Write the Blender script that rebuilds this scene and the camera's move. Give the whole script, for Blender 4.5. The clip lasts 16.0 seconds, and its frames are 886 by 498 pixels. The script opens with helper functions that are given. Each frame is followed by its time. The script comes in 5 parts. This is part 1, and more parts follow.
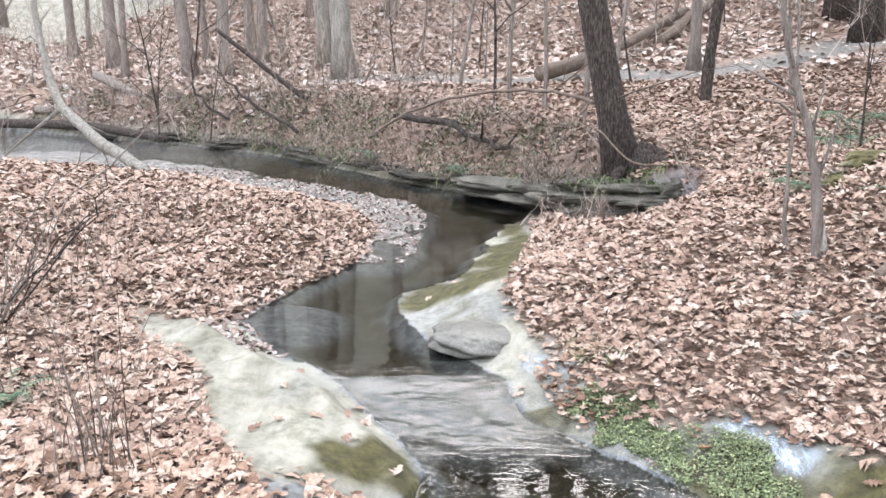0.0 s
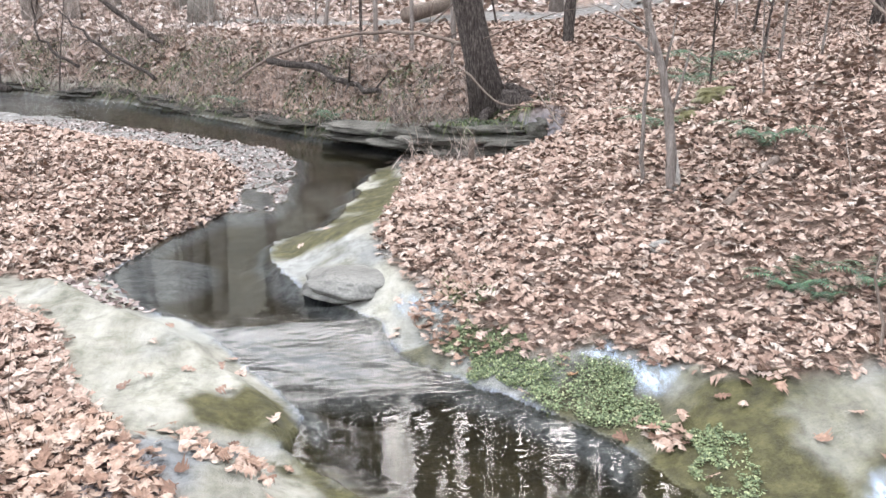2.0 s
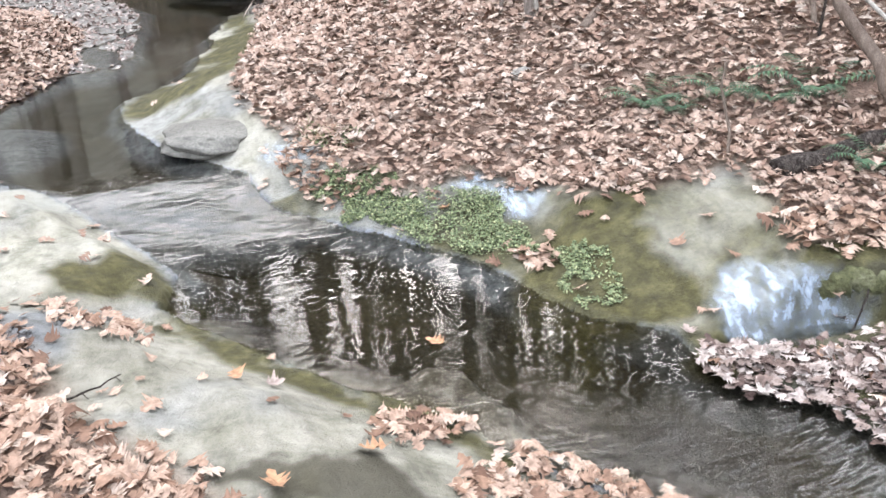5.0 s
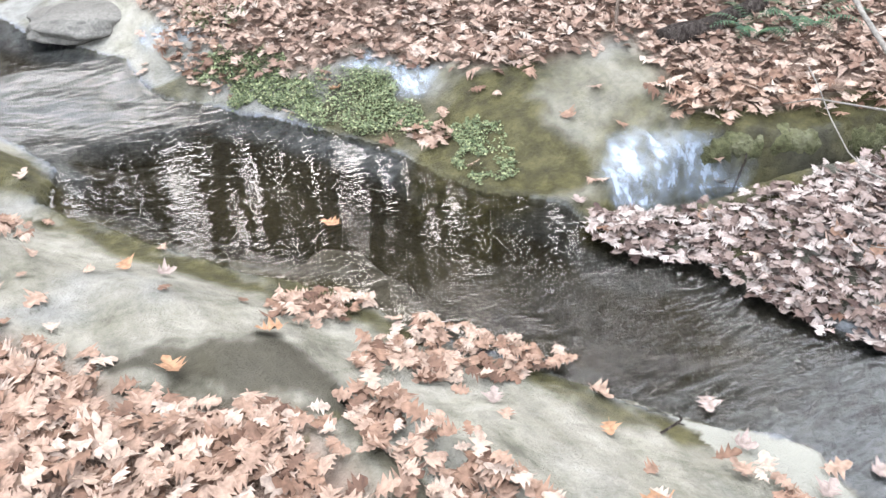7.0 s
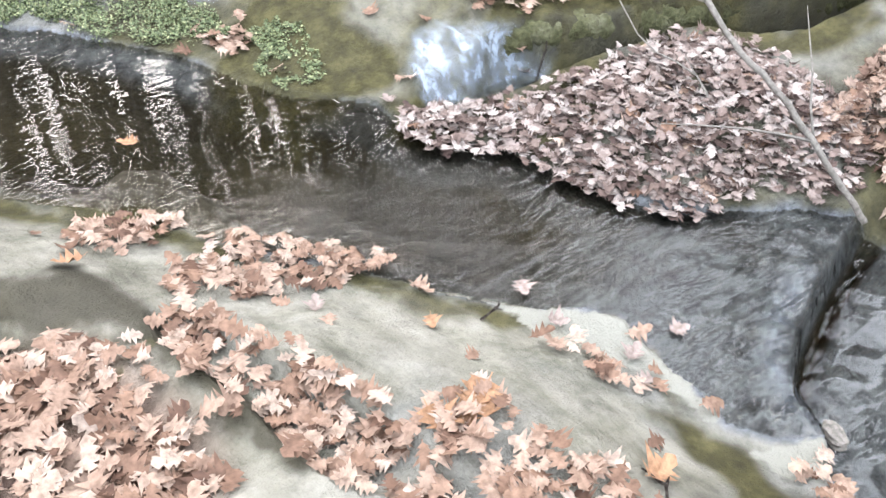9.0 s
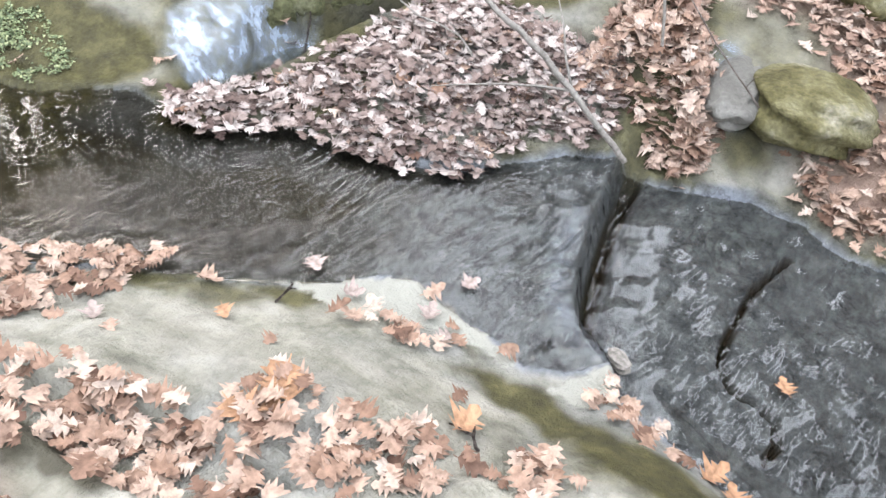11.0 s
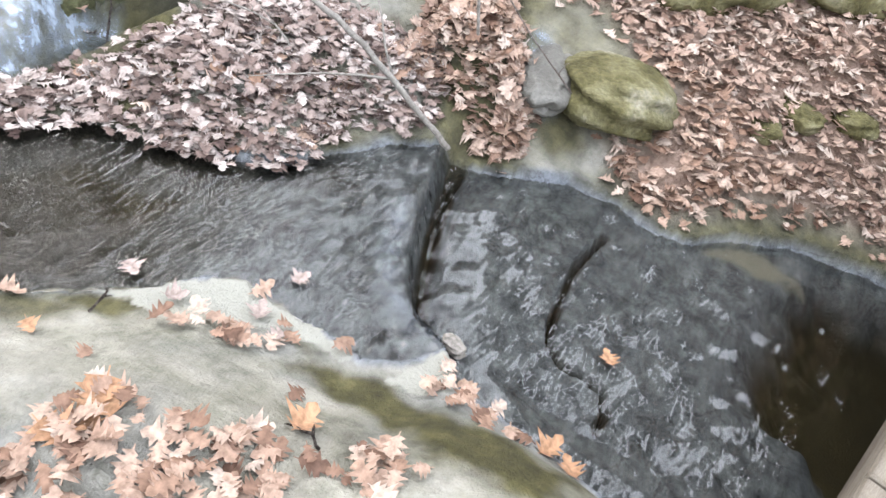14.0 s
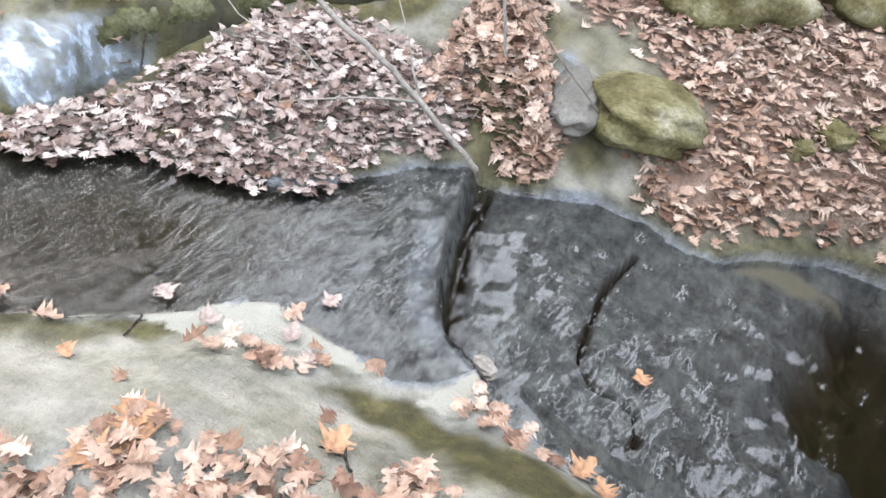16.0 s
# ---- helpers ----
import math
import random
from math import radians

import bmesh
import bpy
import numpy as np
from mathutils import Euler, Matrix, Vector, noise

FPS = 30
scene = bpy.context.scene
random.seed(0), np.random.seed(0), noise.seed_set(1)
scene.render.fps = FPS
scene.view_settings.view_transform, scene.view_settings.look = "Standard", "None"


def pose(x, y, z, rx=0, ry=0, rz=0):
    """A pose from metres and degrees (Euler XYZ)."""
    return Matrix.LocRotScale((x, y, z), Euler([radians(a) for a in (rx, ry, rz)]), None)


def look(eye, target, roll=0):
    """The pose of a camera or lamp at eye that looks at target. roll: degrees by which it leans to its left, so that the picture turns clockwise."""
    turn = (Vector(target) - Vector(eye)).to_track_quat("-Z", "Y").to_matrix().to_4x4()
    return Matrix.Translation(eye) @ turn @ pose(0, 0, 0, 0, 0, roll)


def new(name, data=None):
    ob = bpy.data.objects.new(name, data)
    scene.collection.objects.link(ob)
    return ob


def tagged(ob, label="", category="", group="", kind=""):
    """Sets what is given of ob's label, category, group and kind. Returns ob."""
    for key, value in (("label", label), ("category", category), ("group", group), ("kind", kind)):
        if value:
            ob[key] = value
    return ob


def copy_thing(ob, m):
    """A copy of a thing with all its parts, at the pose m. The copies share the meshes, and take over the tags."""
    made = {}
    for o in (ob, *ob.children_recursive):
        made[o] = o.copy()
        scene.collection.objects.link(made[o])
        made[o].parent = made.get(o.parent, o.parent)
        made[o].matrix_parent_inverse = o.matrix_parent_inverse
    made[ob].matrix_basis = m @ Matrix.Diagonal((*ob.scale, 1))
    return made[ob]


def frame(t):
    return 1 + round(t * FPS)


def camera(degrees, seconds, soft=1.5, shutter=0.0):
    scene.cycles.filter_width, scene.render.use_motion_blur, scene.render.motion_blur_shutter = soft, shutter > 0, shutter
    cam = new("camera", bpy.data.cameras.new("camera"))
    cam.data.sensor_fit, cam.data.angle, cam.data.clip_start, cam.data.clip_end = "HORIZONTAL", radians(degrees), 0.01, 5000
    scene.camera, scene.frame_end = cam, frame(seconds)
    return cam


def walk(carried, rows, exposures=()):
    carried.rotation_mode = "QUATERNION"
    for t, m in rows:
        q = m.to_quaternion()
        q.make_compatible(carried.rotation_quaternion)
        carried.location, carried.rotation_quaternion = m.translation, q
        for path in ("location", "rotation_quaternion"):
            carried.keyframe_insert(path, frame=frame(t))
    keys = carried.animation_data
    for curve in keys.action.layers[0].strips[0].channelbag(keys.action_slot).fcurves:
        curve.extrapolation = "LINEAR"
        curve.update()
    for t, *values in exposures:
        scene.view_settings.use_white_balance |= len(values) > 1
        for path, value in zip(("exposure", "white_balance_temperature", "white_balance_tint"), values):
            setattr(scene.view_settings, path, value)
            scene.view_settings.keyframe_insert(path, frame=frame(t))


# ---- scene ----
cam = camera(55.93, 16.0)
PATH = [
    (0, (-0.164, 0.061, 2.472), (-0.1637, 2.9830, 1.7935), -0.28),
    (0.5, (-0.163, 0.061, 2.472), (-0.0994, 2.9685, 1.7364), -0.29),
    (1, (-0.147, 0.053, 2.469), (0.0814, 2.9332, 1.6620), -0.19),
    (1.5, (-0.138, 0.048, 2.463), (0.2347, 2.9039, 1.6232), -0.13),
    (2, (-0.131, 0.047, 2.458), (0.3078, 2.8841, 1.5884), -0.37),
    (2.5, (-0.123, 0.045, 2.453), (0.3913, 2.8495, 1.5200), -0.72),
    (3, (-0.118, 0.042, 2.446), (0.4554, 2.8059, 1.4311), -1.19),
    (3.5, (-0.108, 0.039, 2.434), (0.5317, 2.7498, 1.3186), -1.57),
    (4, (-0.097, 0.038, 2.422), (0.6078, 2.6925, 1.2154), -1.80),
    (6.5, (-0.038, 0.001, 2.359), (0.9105, 2.3270, 0.7194), -1.90),
    (7, (-0.025, -0.009, 2.347), (1.0000, 2.2169, 0.6159), -1.02),
    (7.5, (-0.008, -0.019, 2.328), (1.0978, 2.0773, 0.4888), 0.07),
    (8, (0.017, -0.026, 2.323), (1.2093, 1.9505, 0.4068), 0.70),
    (10.5, (0.084, -0.036, 2.322), (1.8710, 1.2895, 0.3096), 6.63),
    (11, (0.098, -0.049, 2.316), (1.9774, 1.1309, 0.2969), 7.88),
    (11.5, (0.108, -0.053, 2.309), (2.0774, 0.9758, 0.2942), 9.48),
    (12, (0.115, -0.047, 2.302), (2.1457, 0.8589, 0.2880), 11.26),
    (12.5, (0.116, -0.038, 2.294), (2.2142, 0.7639, 0.3054), 12.84),
    (13, (0.117, -0.035, 2.287), (2.2586, 0.6904, 0.3147), 13.91),
    (13.5, (0.119, -0.035, 2.282), (2.2921, 0.6352, 0.3255), 14.77),
    (14, (0.121, -0.031, 2.284), (2.3078, 0.6210, 0.3364), 15.06),
    (14.5, (0.120, -0.035, 2.282), (2.3138, 0.6277, 0.3463), 14.79),
    (15, (0.118, -0.035, 2.285), (2.3144, 0.6422, 0.3573), 14.35),
    (15.5, (0.117, -0.033, 2.286), (2.3130, 0.6862, 0.3722), 13.42),
    (16, (0.116, -0.031, 2.287), (2.2964, 0.7458, 0.3780), 12.47),
]
walk(cam, [(t, look(eye, target, roll)) for t, eye, target, roll in PATH])

# ---- light ----
SUN_ELEV, SUN_AZ = 40, 17
world = bpy.data.worlds.new("world")
scene.world = world
world.use_nodes = True
wn, wl = world.node_tree.nodes, world.node_tree.links
sky = wn.new("ShaderNodeTexSky")
sky.sky_type, sky.sun_disc = "NISHITA", False
sky.sun_elevation, sky.sun_rotation = radians(SUN_ELEV), radians(SUN_AZ)
sky.air_density, sky.dust_density, sky.ozone_density = 1.0, 4.0, 0.6
wn["Background"].inputs["Strength"].default_value = 0.15
veil = wn.new("ShaderNodeMix")
veil.data_type = "RGBA"
veil.inputs[0].default_value, veil.inputs[7].default_value = .7, (14.5, 15, 16.6, 1)
wl.new(sky.outputs["Color"], veil.inputs[6])
wl.new(veil.outputs[2], wn["Background"].inputs["Color"])
sun = new("sun", bpy.data.lights.new("sun", "SUN"))
sun.data.energy, sun.data.angle, sun.data.color = .9, radians(60), (1.0, 0.96, 0.91)
sun.matrix_world = look((0, 0, 0), (-math.sin(radians(SUN_AZ)) * math.cos(radians(SUN_ELEV)),
                                    -math.cos(radians(SUN_AZ)) * math.cos(radians(SUN_ELEV)), -math.sin(radians(SUN_ELEV))))
scene.view_settings.exposure = 1.58

# ---- shape of the land ----
GRID = np.random.RandomState(7).rand(256, 256)


def value_noise(x, y):
    xi, yi = np.floor(x).astype(int), np.floor(y).astype(int)
    fx, fy = x - xi, y - yi
    fx, fy = fx * fx * (3 - 2 * fx), fy * fy * (3 - 2 * fy)
    g = lambda a, b: GRID[a % 256, b % 256]
    return (g(xi, yi) * (1 - fx) + g(xi + 1, yi) * fx) * (1 - fy) + (g(xi, yi + 1) * (1 - fx) + g(xi + 1, yi + 1) * fx) * fy - 0.5


def fbm(x, y, scale, octaves=4):
    out, amp = 0, 1.0
    for n in range(octaves):
        out = out + amp * value_noise(x * scale + 31.7 * n, y * scale + 17.3 * n)
        scale, amp = scale * 2.03, amp * 0.5
    return out


def smooth(v):
    v = np.clip(v, 0, 1)
    return v * v * (3 - 2 * v)


def near_line(line, x, y):
    """Distance to a polyline of rows x, y, ... and the row interpolated at the nearest place."""
    line = np.asarray(line, float)
    best, row = np.full(x.shape, 1e9), np.zeros(x.shape + (line.shape[1],))
    for a, b in zip(line[:-1], line[1:]):
        d = b[:2] - a[:2]
        k = np.clip(((x - a[0]) * d[0] + (y - a[1]) * d[1]) / (d @ d), 0, 1)
        far = np.hypot(x - a[0] - k * d[0], y - a[1] - k * d[1])
        closer = far < best
        best = np.where(closer, far, best)
        row = np.where(closer[..., None], a + k[..., None] * (b - a), row)
    return best, row


def along_line(line, x, y):
    """The rows of a polyline blended by nearness, so that they change without a jump."""
    line = np.asarray(line, float)
    total, out = 0, 0
    for a, b in zip(line[:-1], line[1:]):
        for k in (.25, .75):
            p = a + k * (b - a)
            w = np.hypot(*(b - a)[:2]) / ((x - p[0]) ** 2 + (y - p[1]) ** 2 + .12) ** 2
            total, out = total + w, out + w[..., None] * p
    return out / total[..., None]


def inside(poly, x, y):
    poly, odd = np.asarray(poly, float)[:, :2], np.zeros(x.shape, bool)
    for (ax, ay), (bx, by) in zip(poly, np.roll(poly, -1, 0)):
        odd ^= ((ay > y) != (by > y)) & (x < (bx - ax) * (y - ay) / (by - ay + 1e-12) + ax)
    return odd


def depth_in(poly, x, y):
    """Signed distance to the outline of a closed shape, positive inside."""
    p = np.asarray(poly, float)[:, :2]
    (x0, y0), (x1, y1) = p.min(0) - 1, p.max(0) + 1
    box_in = (x > x0) & (x < x1) & (y > y0) & (y < y1)
    out = np.full(x.shape, -1.0)
    if box_in.any():
        xs, ys = x[box_in], y[box_in]
        d, _ = near_line(list(poly) + [poly[0]], xs, ys)
        out[box_in] = np.where(inside(poly, xs, ys), d, -d)
    return out


# Right bank, upstream to downstream: x, y, first rise, its width, slope beyond.
RIGHT = [(-60, 34, 1.5, 2, .03), (-14, 27.3, 1.1, 1.5, .03), (-7.6, 23, 1.25, 1.4, .03), (-4.3, 20.2, 1.35, 1.3, .03), (-1.1, 15.9, 1.3, 1.15, .05),
         (.5, 13.9, 1.1, 1.1, .08), (1.6, 12.2, .75, 1.0, .12), (.75, 11.6, .3, 1.0, .16), (.45, 10.7, .2, 1.0, .18), (.19, 9.3, .16, .8, .2), (-.13, 8.53, .16, .7, .2),
         (-.58, 8.1, .16, .6, .2), (-.61, 7.55, .14, .5, .2), (-.35, 6.85, .14, .4, .2), (-.1, 6.25, .14, .4, .2), (.25, 5.85, .14, .4, .2), (.43, 5.28, .16, .4, .2), (.71, 5.08, .16, .4, .2), (.98, 4.79, .18, .4, .2), (1.17, 4.53, .2, .5, .22)]
RIGHT += [(1.46, 4.19, .2, .5, .24), (1.56, 3.93, .2, .6, .26), (1.69, 3.62, .2, .6, .26), (1.78, 3.41, .2, .6, .26), (1.97, 3.24, .16, .5, .24), (2.09, 3.05, .14, .5, .24), (2.13, 2.7, .06, .4, .2),
          (2.29, 2.53, .06, .4, .18), (2.4, 2.37, .08, .4, .18), (2.48, 2.06, .1, .4, .18), (2.6, 1.77, .1, .4, .18), (2.72, 1.57, .1, .35, .18), (2.84, 1.5, .1, .35, .18), (3.2, 1.28, .1, .3, .18), (3.38, 1.08, .1, .3, .18),
          (3.5, .88, .1, .3, .18), (3.62, .68, .1, .3, .2), (3.8, .5, .1, .3, .25), (3.84, .22, .1, .3, .25), (3.8, .0, .1, .3, .25), (3.86, -.2, .1, .3, .25), (4.1, -.4, .12, .3, .25), (4.35, -.7, .12, .4, .25), (4.5, -1.2, .12, .4, .25), (4.6, -3, .1, .5, .25), (5, -20, .3, 1, .25)]
# Left bank, the same way.
LEFT = [(-60, 22, .3, 2, .03), (-10, 19.3, .25, 1.2, .04), (-7.8, 17.7, .25, 1.2, .04), (-5.3, 16.6, .25, 1.0, .05), (-2.9, 14.2, .25, .9, .05), (-1.4, 12.6, .28, .8, .05),
        (-1.0, 11.2, .3, .7, .05), (-1.1, 9.5, .25, .7, .05), (-1.7, 8.2, .2, .6, .06), (-2.0, 7.2, .15, .5, .07), (-1.5, 6.5, .15, .5, .08), (-.95, 5.9, .2, .4, .08),
        (-.45, 5.1, .25, .4, .09), (-.28, 4.7, .25, .4, .1), (-.38, 4.27, .25, .4, .1)]
LEFT += [(-.06, 3.92, .2, .5, .1), (.1, 3.67, .22, .5, .1), (.31, 3.44, .22, .5, .1), (.51, 3.21, .24, .5, .1), (.69, 2.98, .22, .5, .1), (.87, 2.75, .22, .5, .1), (1.03, 2.51, .2, .5, .1), (1.22, 2.25, .2, .5, .1), (1.36, 2.12, .2, .5, .1),
         (1.57, 1.79, .18, .5, .1), (1.83, 1.46, .16, .5, .12), (1.96, 1.38, .14, .5, .12), (2.02, 1.25, .12, .5, .12), (1.98, 1.1, .12, .5, .12), (1.98, .89, .14, .5, .12), (1.95, .7, .16, .5, .12), (2.03, .57, .2, .5, .12),
         (2.2, .48, .2, .5, .12), (2.18, .35, .24, .4, .12), (2.13, .15, .28, .4, .12), (2.1, -.1, .32, .5, .12), (2.0, -.5, .38, .5, .12), (1.7, -1.2, .4, .6, .1), (1.3, -4, .4, 1, .05), (1, -20, .4, 1, .05)]
CHANNEL = [p[:2] for p in RIGHT] + [p[:2] for p in LEFT[::-1]]
RIDGE = [(-2.3, 6.75), (-1.73, 6.06), (-1.04, 5.5), (-.85, 5.2), (-.5, 4.65), (-.38, 4.2)]
HOLLOW = [(.53, 2.13), (.63, 2.0), (.73, 1.74), (.79, 1.54), (.87, 1.33), (.93, 1.1), (.95, .84), (.82, .9), (.65, 1.18), (.63, 1.46), (.56, 1.74), (.5, 1.95)]
TROUGH = [(2.16, 2.8), (2.38, 2.77), (2.56, 2.71), (2.81, 2.64), (3.05, 2.6), (3.43, 2.5), (3.7, 2.38), (3.91, 2.22), (4.15, 2.01), (4.58, 1.92), (5.0, 1.96), (4.92, 2.12), (4.45, 2.21), (4.05, 2.38), (3.71, 2.54), (3.4, 2.64), (3.16, 2.76), (2.99, 2.91), (2.77, 2.94), (2.57, 2.89), (2.37, 3.0)]
UNDERCUT = [(1.0, 12.35), (1.6, 12.0), (2.3, 11.9), (3.1, 11.7), (3.3, 11.2), (3.1, 10.2), (2.8, 9.6), (2.3, 9.25), (1.8, 9.4), (1.4, 10.4), (1.0, 11.6)]
DEEP = [(3.5, -.72), (3.9, -.8), (4.2, -1.0), (4.3, -1.4), (4.2, -2.2), (2.2, -2.2), (2.6, -1.3), (2.85, -1.05), (2.95, -.9), (3.1, -.74)]
CRACK = [(3.59, .19), (3.44, .22), (3.28, .24), (3.02, .23), (2.83, .21), (2.7, .17), (2.61, .08), (2.63, -.02), (2.6, -.12), (2.5, -.16), (2.39, -.15)]
SILT = [(.85, 3.38), (1.03, 3.27), (1.12, 2.95), (1.08, 2.68), (1.02, 2.5), (.87, 2.72), (.7, 2.96), (.57, 3.15)]


def step_line(x):
    return np.interp(x, [1.9, 2.2, 2.25, 2.31, 2.41, 2.59, 2.81, 3.1, 3.35, 3.7], [.3, .46, .56, .66, .74, .83, .91, 1.0, 1.07, 1.12])


def water_level(x, y, soft=0.05):
    """The stream's surface: an upper pool, a chute, a lower pool, a step and a sloping slab."""
    chute = .15 * smooth((y - 4.95 + .12 * x) / 1.0)
    low = step_line(x) - y
    drop = -.15 * smooth(low / np.maximum(.09, soft) + .3) - .13 * np.clip(low - .35, 0, 4)
    return np.where(y > 3, chute, drop)


def land(x, y):
    """Height of the ground, whether it lies in the stream's bed, and the distances to both banks."""
    x, y = np.asarray(x, float), np.asarray(y, float)
    px, py = x, y
    near = smooth((14 - y) / 4) * (.25 + .25 * smooth((y - 4.8) / 1.5))
    x, y = x + near * (.14 * fbm(px, py, 2.2, 3) + .05 * fbm(px, py, 9, 2)), y + near * (.14 * fbm(px + 7, py, 2.2, 3) + .05 * fbm(px + 5, py, 9, 2))
    dr, dl = near_line(RIGHT, x, y)[0], near_line(LEFT, x, y)[0]
    rr, rl = along_line(RIGHT, x, y), along_line(LEFT, x, y)
    bed = inside(CHANNEL, x, y)
    x, y = px, py
    d = np.where(dr < dl, dr, dl)
    row = np.where((dr < dl)[..., None], rr, rl)
    level = water_level(x, y, np.where(bed, 0.05, .05 + np.minimum(d, 1)))
    level = np.where(bed, level, level - np.minimum(level, 0) * smooth(d / np.where(dr < dl, 1.3, .3)))
    rough = fbm(x, y, 1.3) * .10 * smooth(d / .8) + fbm(x + 9, y, 5, 3) * .025
    up = row[..., 2] * smooth(d / row[..., 3] * .5 + .0) * 2 * (1 - .5 * smooth(d / row[..., 3] * .5)) + row[..., 4] * np.maximum(d - row[..., 3] * .5, 0)
    right = dr < dl
    steep = np.where(right, .14 * np.maximum(d - 1.8, 0) * smooth((14 - y) / 6), 0)
    # an added unseen valley side closes the place downstream right, darkening water reflections
    side = np.minimum(.95 * 1.2 * np.logaddexp(0, (x - 7.6 + .25 * np.maximum(y, 0)) / 1.2), 3.2) * smooth((8.5 - y) / 5)
    bank = level + up + steep + rough + side
    u = np.maximum(.25 * x + .97 * y, .96 * y - .35 * x - 4)
    gap = 1 - .72 * np.exp(-((np.degrees(np.arctan2(x, np.maximum(y, 1))) + 25) / 7) ** 2)
    bank = bank + gap * (.30 * np.logaddexp(0, (u - 27) / 2.5) * 2.5 + .42 * np.logaddexp(0, (u - 42) / 3) * 3)
    bank = np.minimum(bank, 45 + .02 * u)
    groove = np.exp(-((step_line(x) - y - .085) / .036) ** 2) * smooth((x - 1.85) / .2)
    crack = smooth(1.15 - near_line(CRACK, x, y)[0] / .02)
    bank = bank + .07 * np.exp(-(near_line(RIDGE, x, y)[0] / .13) ** 2) - .07 * smooth(depth_in(HOLLOW, x, y) / .06 + .5)
    trough = smooth(depth_in(TROUGH, x, y) / .12 + .5)
    bank = bank * (1 - trough) - .03 * trough
    cut = smooth((depth_in(UNDERCUT, x, y) + .05 * fbm(x, y, 3)) / .16 + .5)
    bank = bank * (1 - cut) + (.19 + .05 * fbm(x, y, 4)) * cut
    # bed: deep pools, thin film over the chute and the slab
    pool = np.where(y > 6, .16, np.where(y > 4.95, .035, np.where(y > 2.3, .22, .22 - .2 * smooth((2.3 - y) / .9))))
    pool = np.where(y < step_line(x) + .1, .03, pool)
    floor = level - np.minimum(pool, np.where((dr < dl) & (y > 2.9) & (y < 4.6), .025 + .8 * np.maximum(d - .1, 0), .02 + d * np.where((dr < dl) & (y < 2.9), .38, .5))) + fbm(x, y, 2.2) * .03 * np.where(pool < .05, .35, 1)
    bar = smooth((dr - dl) / (dr + dl + 1e-6) * 2.2 + .35) * smooth((y - 8.6) / 1.0)
    floor = np.maximum(floor, np.where(y > 8.5, level + (.022 + fbm(x, y, 1.1) * .09 + fbm(x, y, 4) * .05) * bar - .2 * (1 - bar), -9))
    flat = smooth(1 - np.hypot((x + 1.7) / .75, (y - 7.3) / .75) + .45)
    floor = np.maximum(floor, np.where(y > 6, level - .012 * flat + fbm(x, y, 3) * .015 - .2 * (1 - flat), -9))
    floor = floor - .2 * groove - .13 * crack
    floor = floor - .3 * smooth((depth_in(DEEP, x, y) + .2 * fbm(x, y, 3)) / .55 + .35)
    silt = smooth((depth_in(SILT, x, y) + fbm(x, y, 6) * .07) / .2 + .5)
    floor = floor * (1 - silt) + (level - .012) * silt
    return np.where(bed, floor, bank), bed, dr, dl


# ---- materials ----
def material(name, rough=0.8, spec=0.3):
    m = bpy.data.materials.new(name)
    m.use_nodes = True
    b = m.node_tree.nodes["Principled BSDF"]
    b.inputs["Roughness"].default_value = rough
    b.inputs["Specular IOR Level"].default_value = spec
    return m, m.node_tree.nodes, m.node_tree.links, b


def ramp(n, stops):
    r = n.new("ShaderNodeValToRGB")
    while len(r.color_ramp.elements) < len(stops):
        r.color_ramp.elements.new(0.5)
    for e, (p, c) in zip(r.color_ramp.elements, stops):
        e.position, e.color = p, (*c, 1)
    return r


def noise_node(n, l, scale, detail=5, rough=0.6, stretch=None):
    co = n.new("ShaderNodeTexCoord")
    t = n.new("ShaderNodeTexNoise")
    t.inputs["Scale"].default_value, t.inputs["Detail"].default_value, t.inputs["Roughness"].default_value = scale, detail, rough
    if stretch:
        mp = n.new("ShaderNodeMapping")
        mp.inputs["Scale"].default_value = stretch
        l.new(co.outputs["Object"], mp.inputs["Vector"])
        l.new(mp.outputs["Vector"], t.inputs["Vector"])
    else:
        l.new(co.outputs["Object"], t.inputs["Vector"])
    return t


def bump(n, l, b, height, strength=0.5, distance=0.02):
    k = n.new("ShaderNodeBump")
    k.inputs["Strength"].default_value, k.inputs["Distance"].default_value = strength, distance
    l.new(height, k.inputs["Height"])
    l.new(k.outputs["Normal"], b.inputs["Normal"])


def mix_colour(n, l, fac, a, c):
    m = n.new("ShaderNodeMix")
    m.data_type = "RGBA"
    for sock, v in ((m.inputs[0], fac), (m.inputs[6], a), (m.inputs[7], c)):
        if isinstance(v, tuple):
            sock.default_value = (*v, 1)
        elif isinstance(v, float):
            sock.default_value = v
        else:
            l.new(v, sock)
    return m.outputs[2]


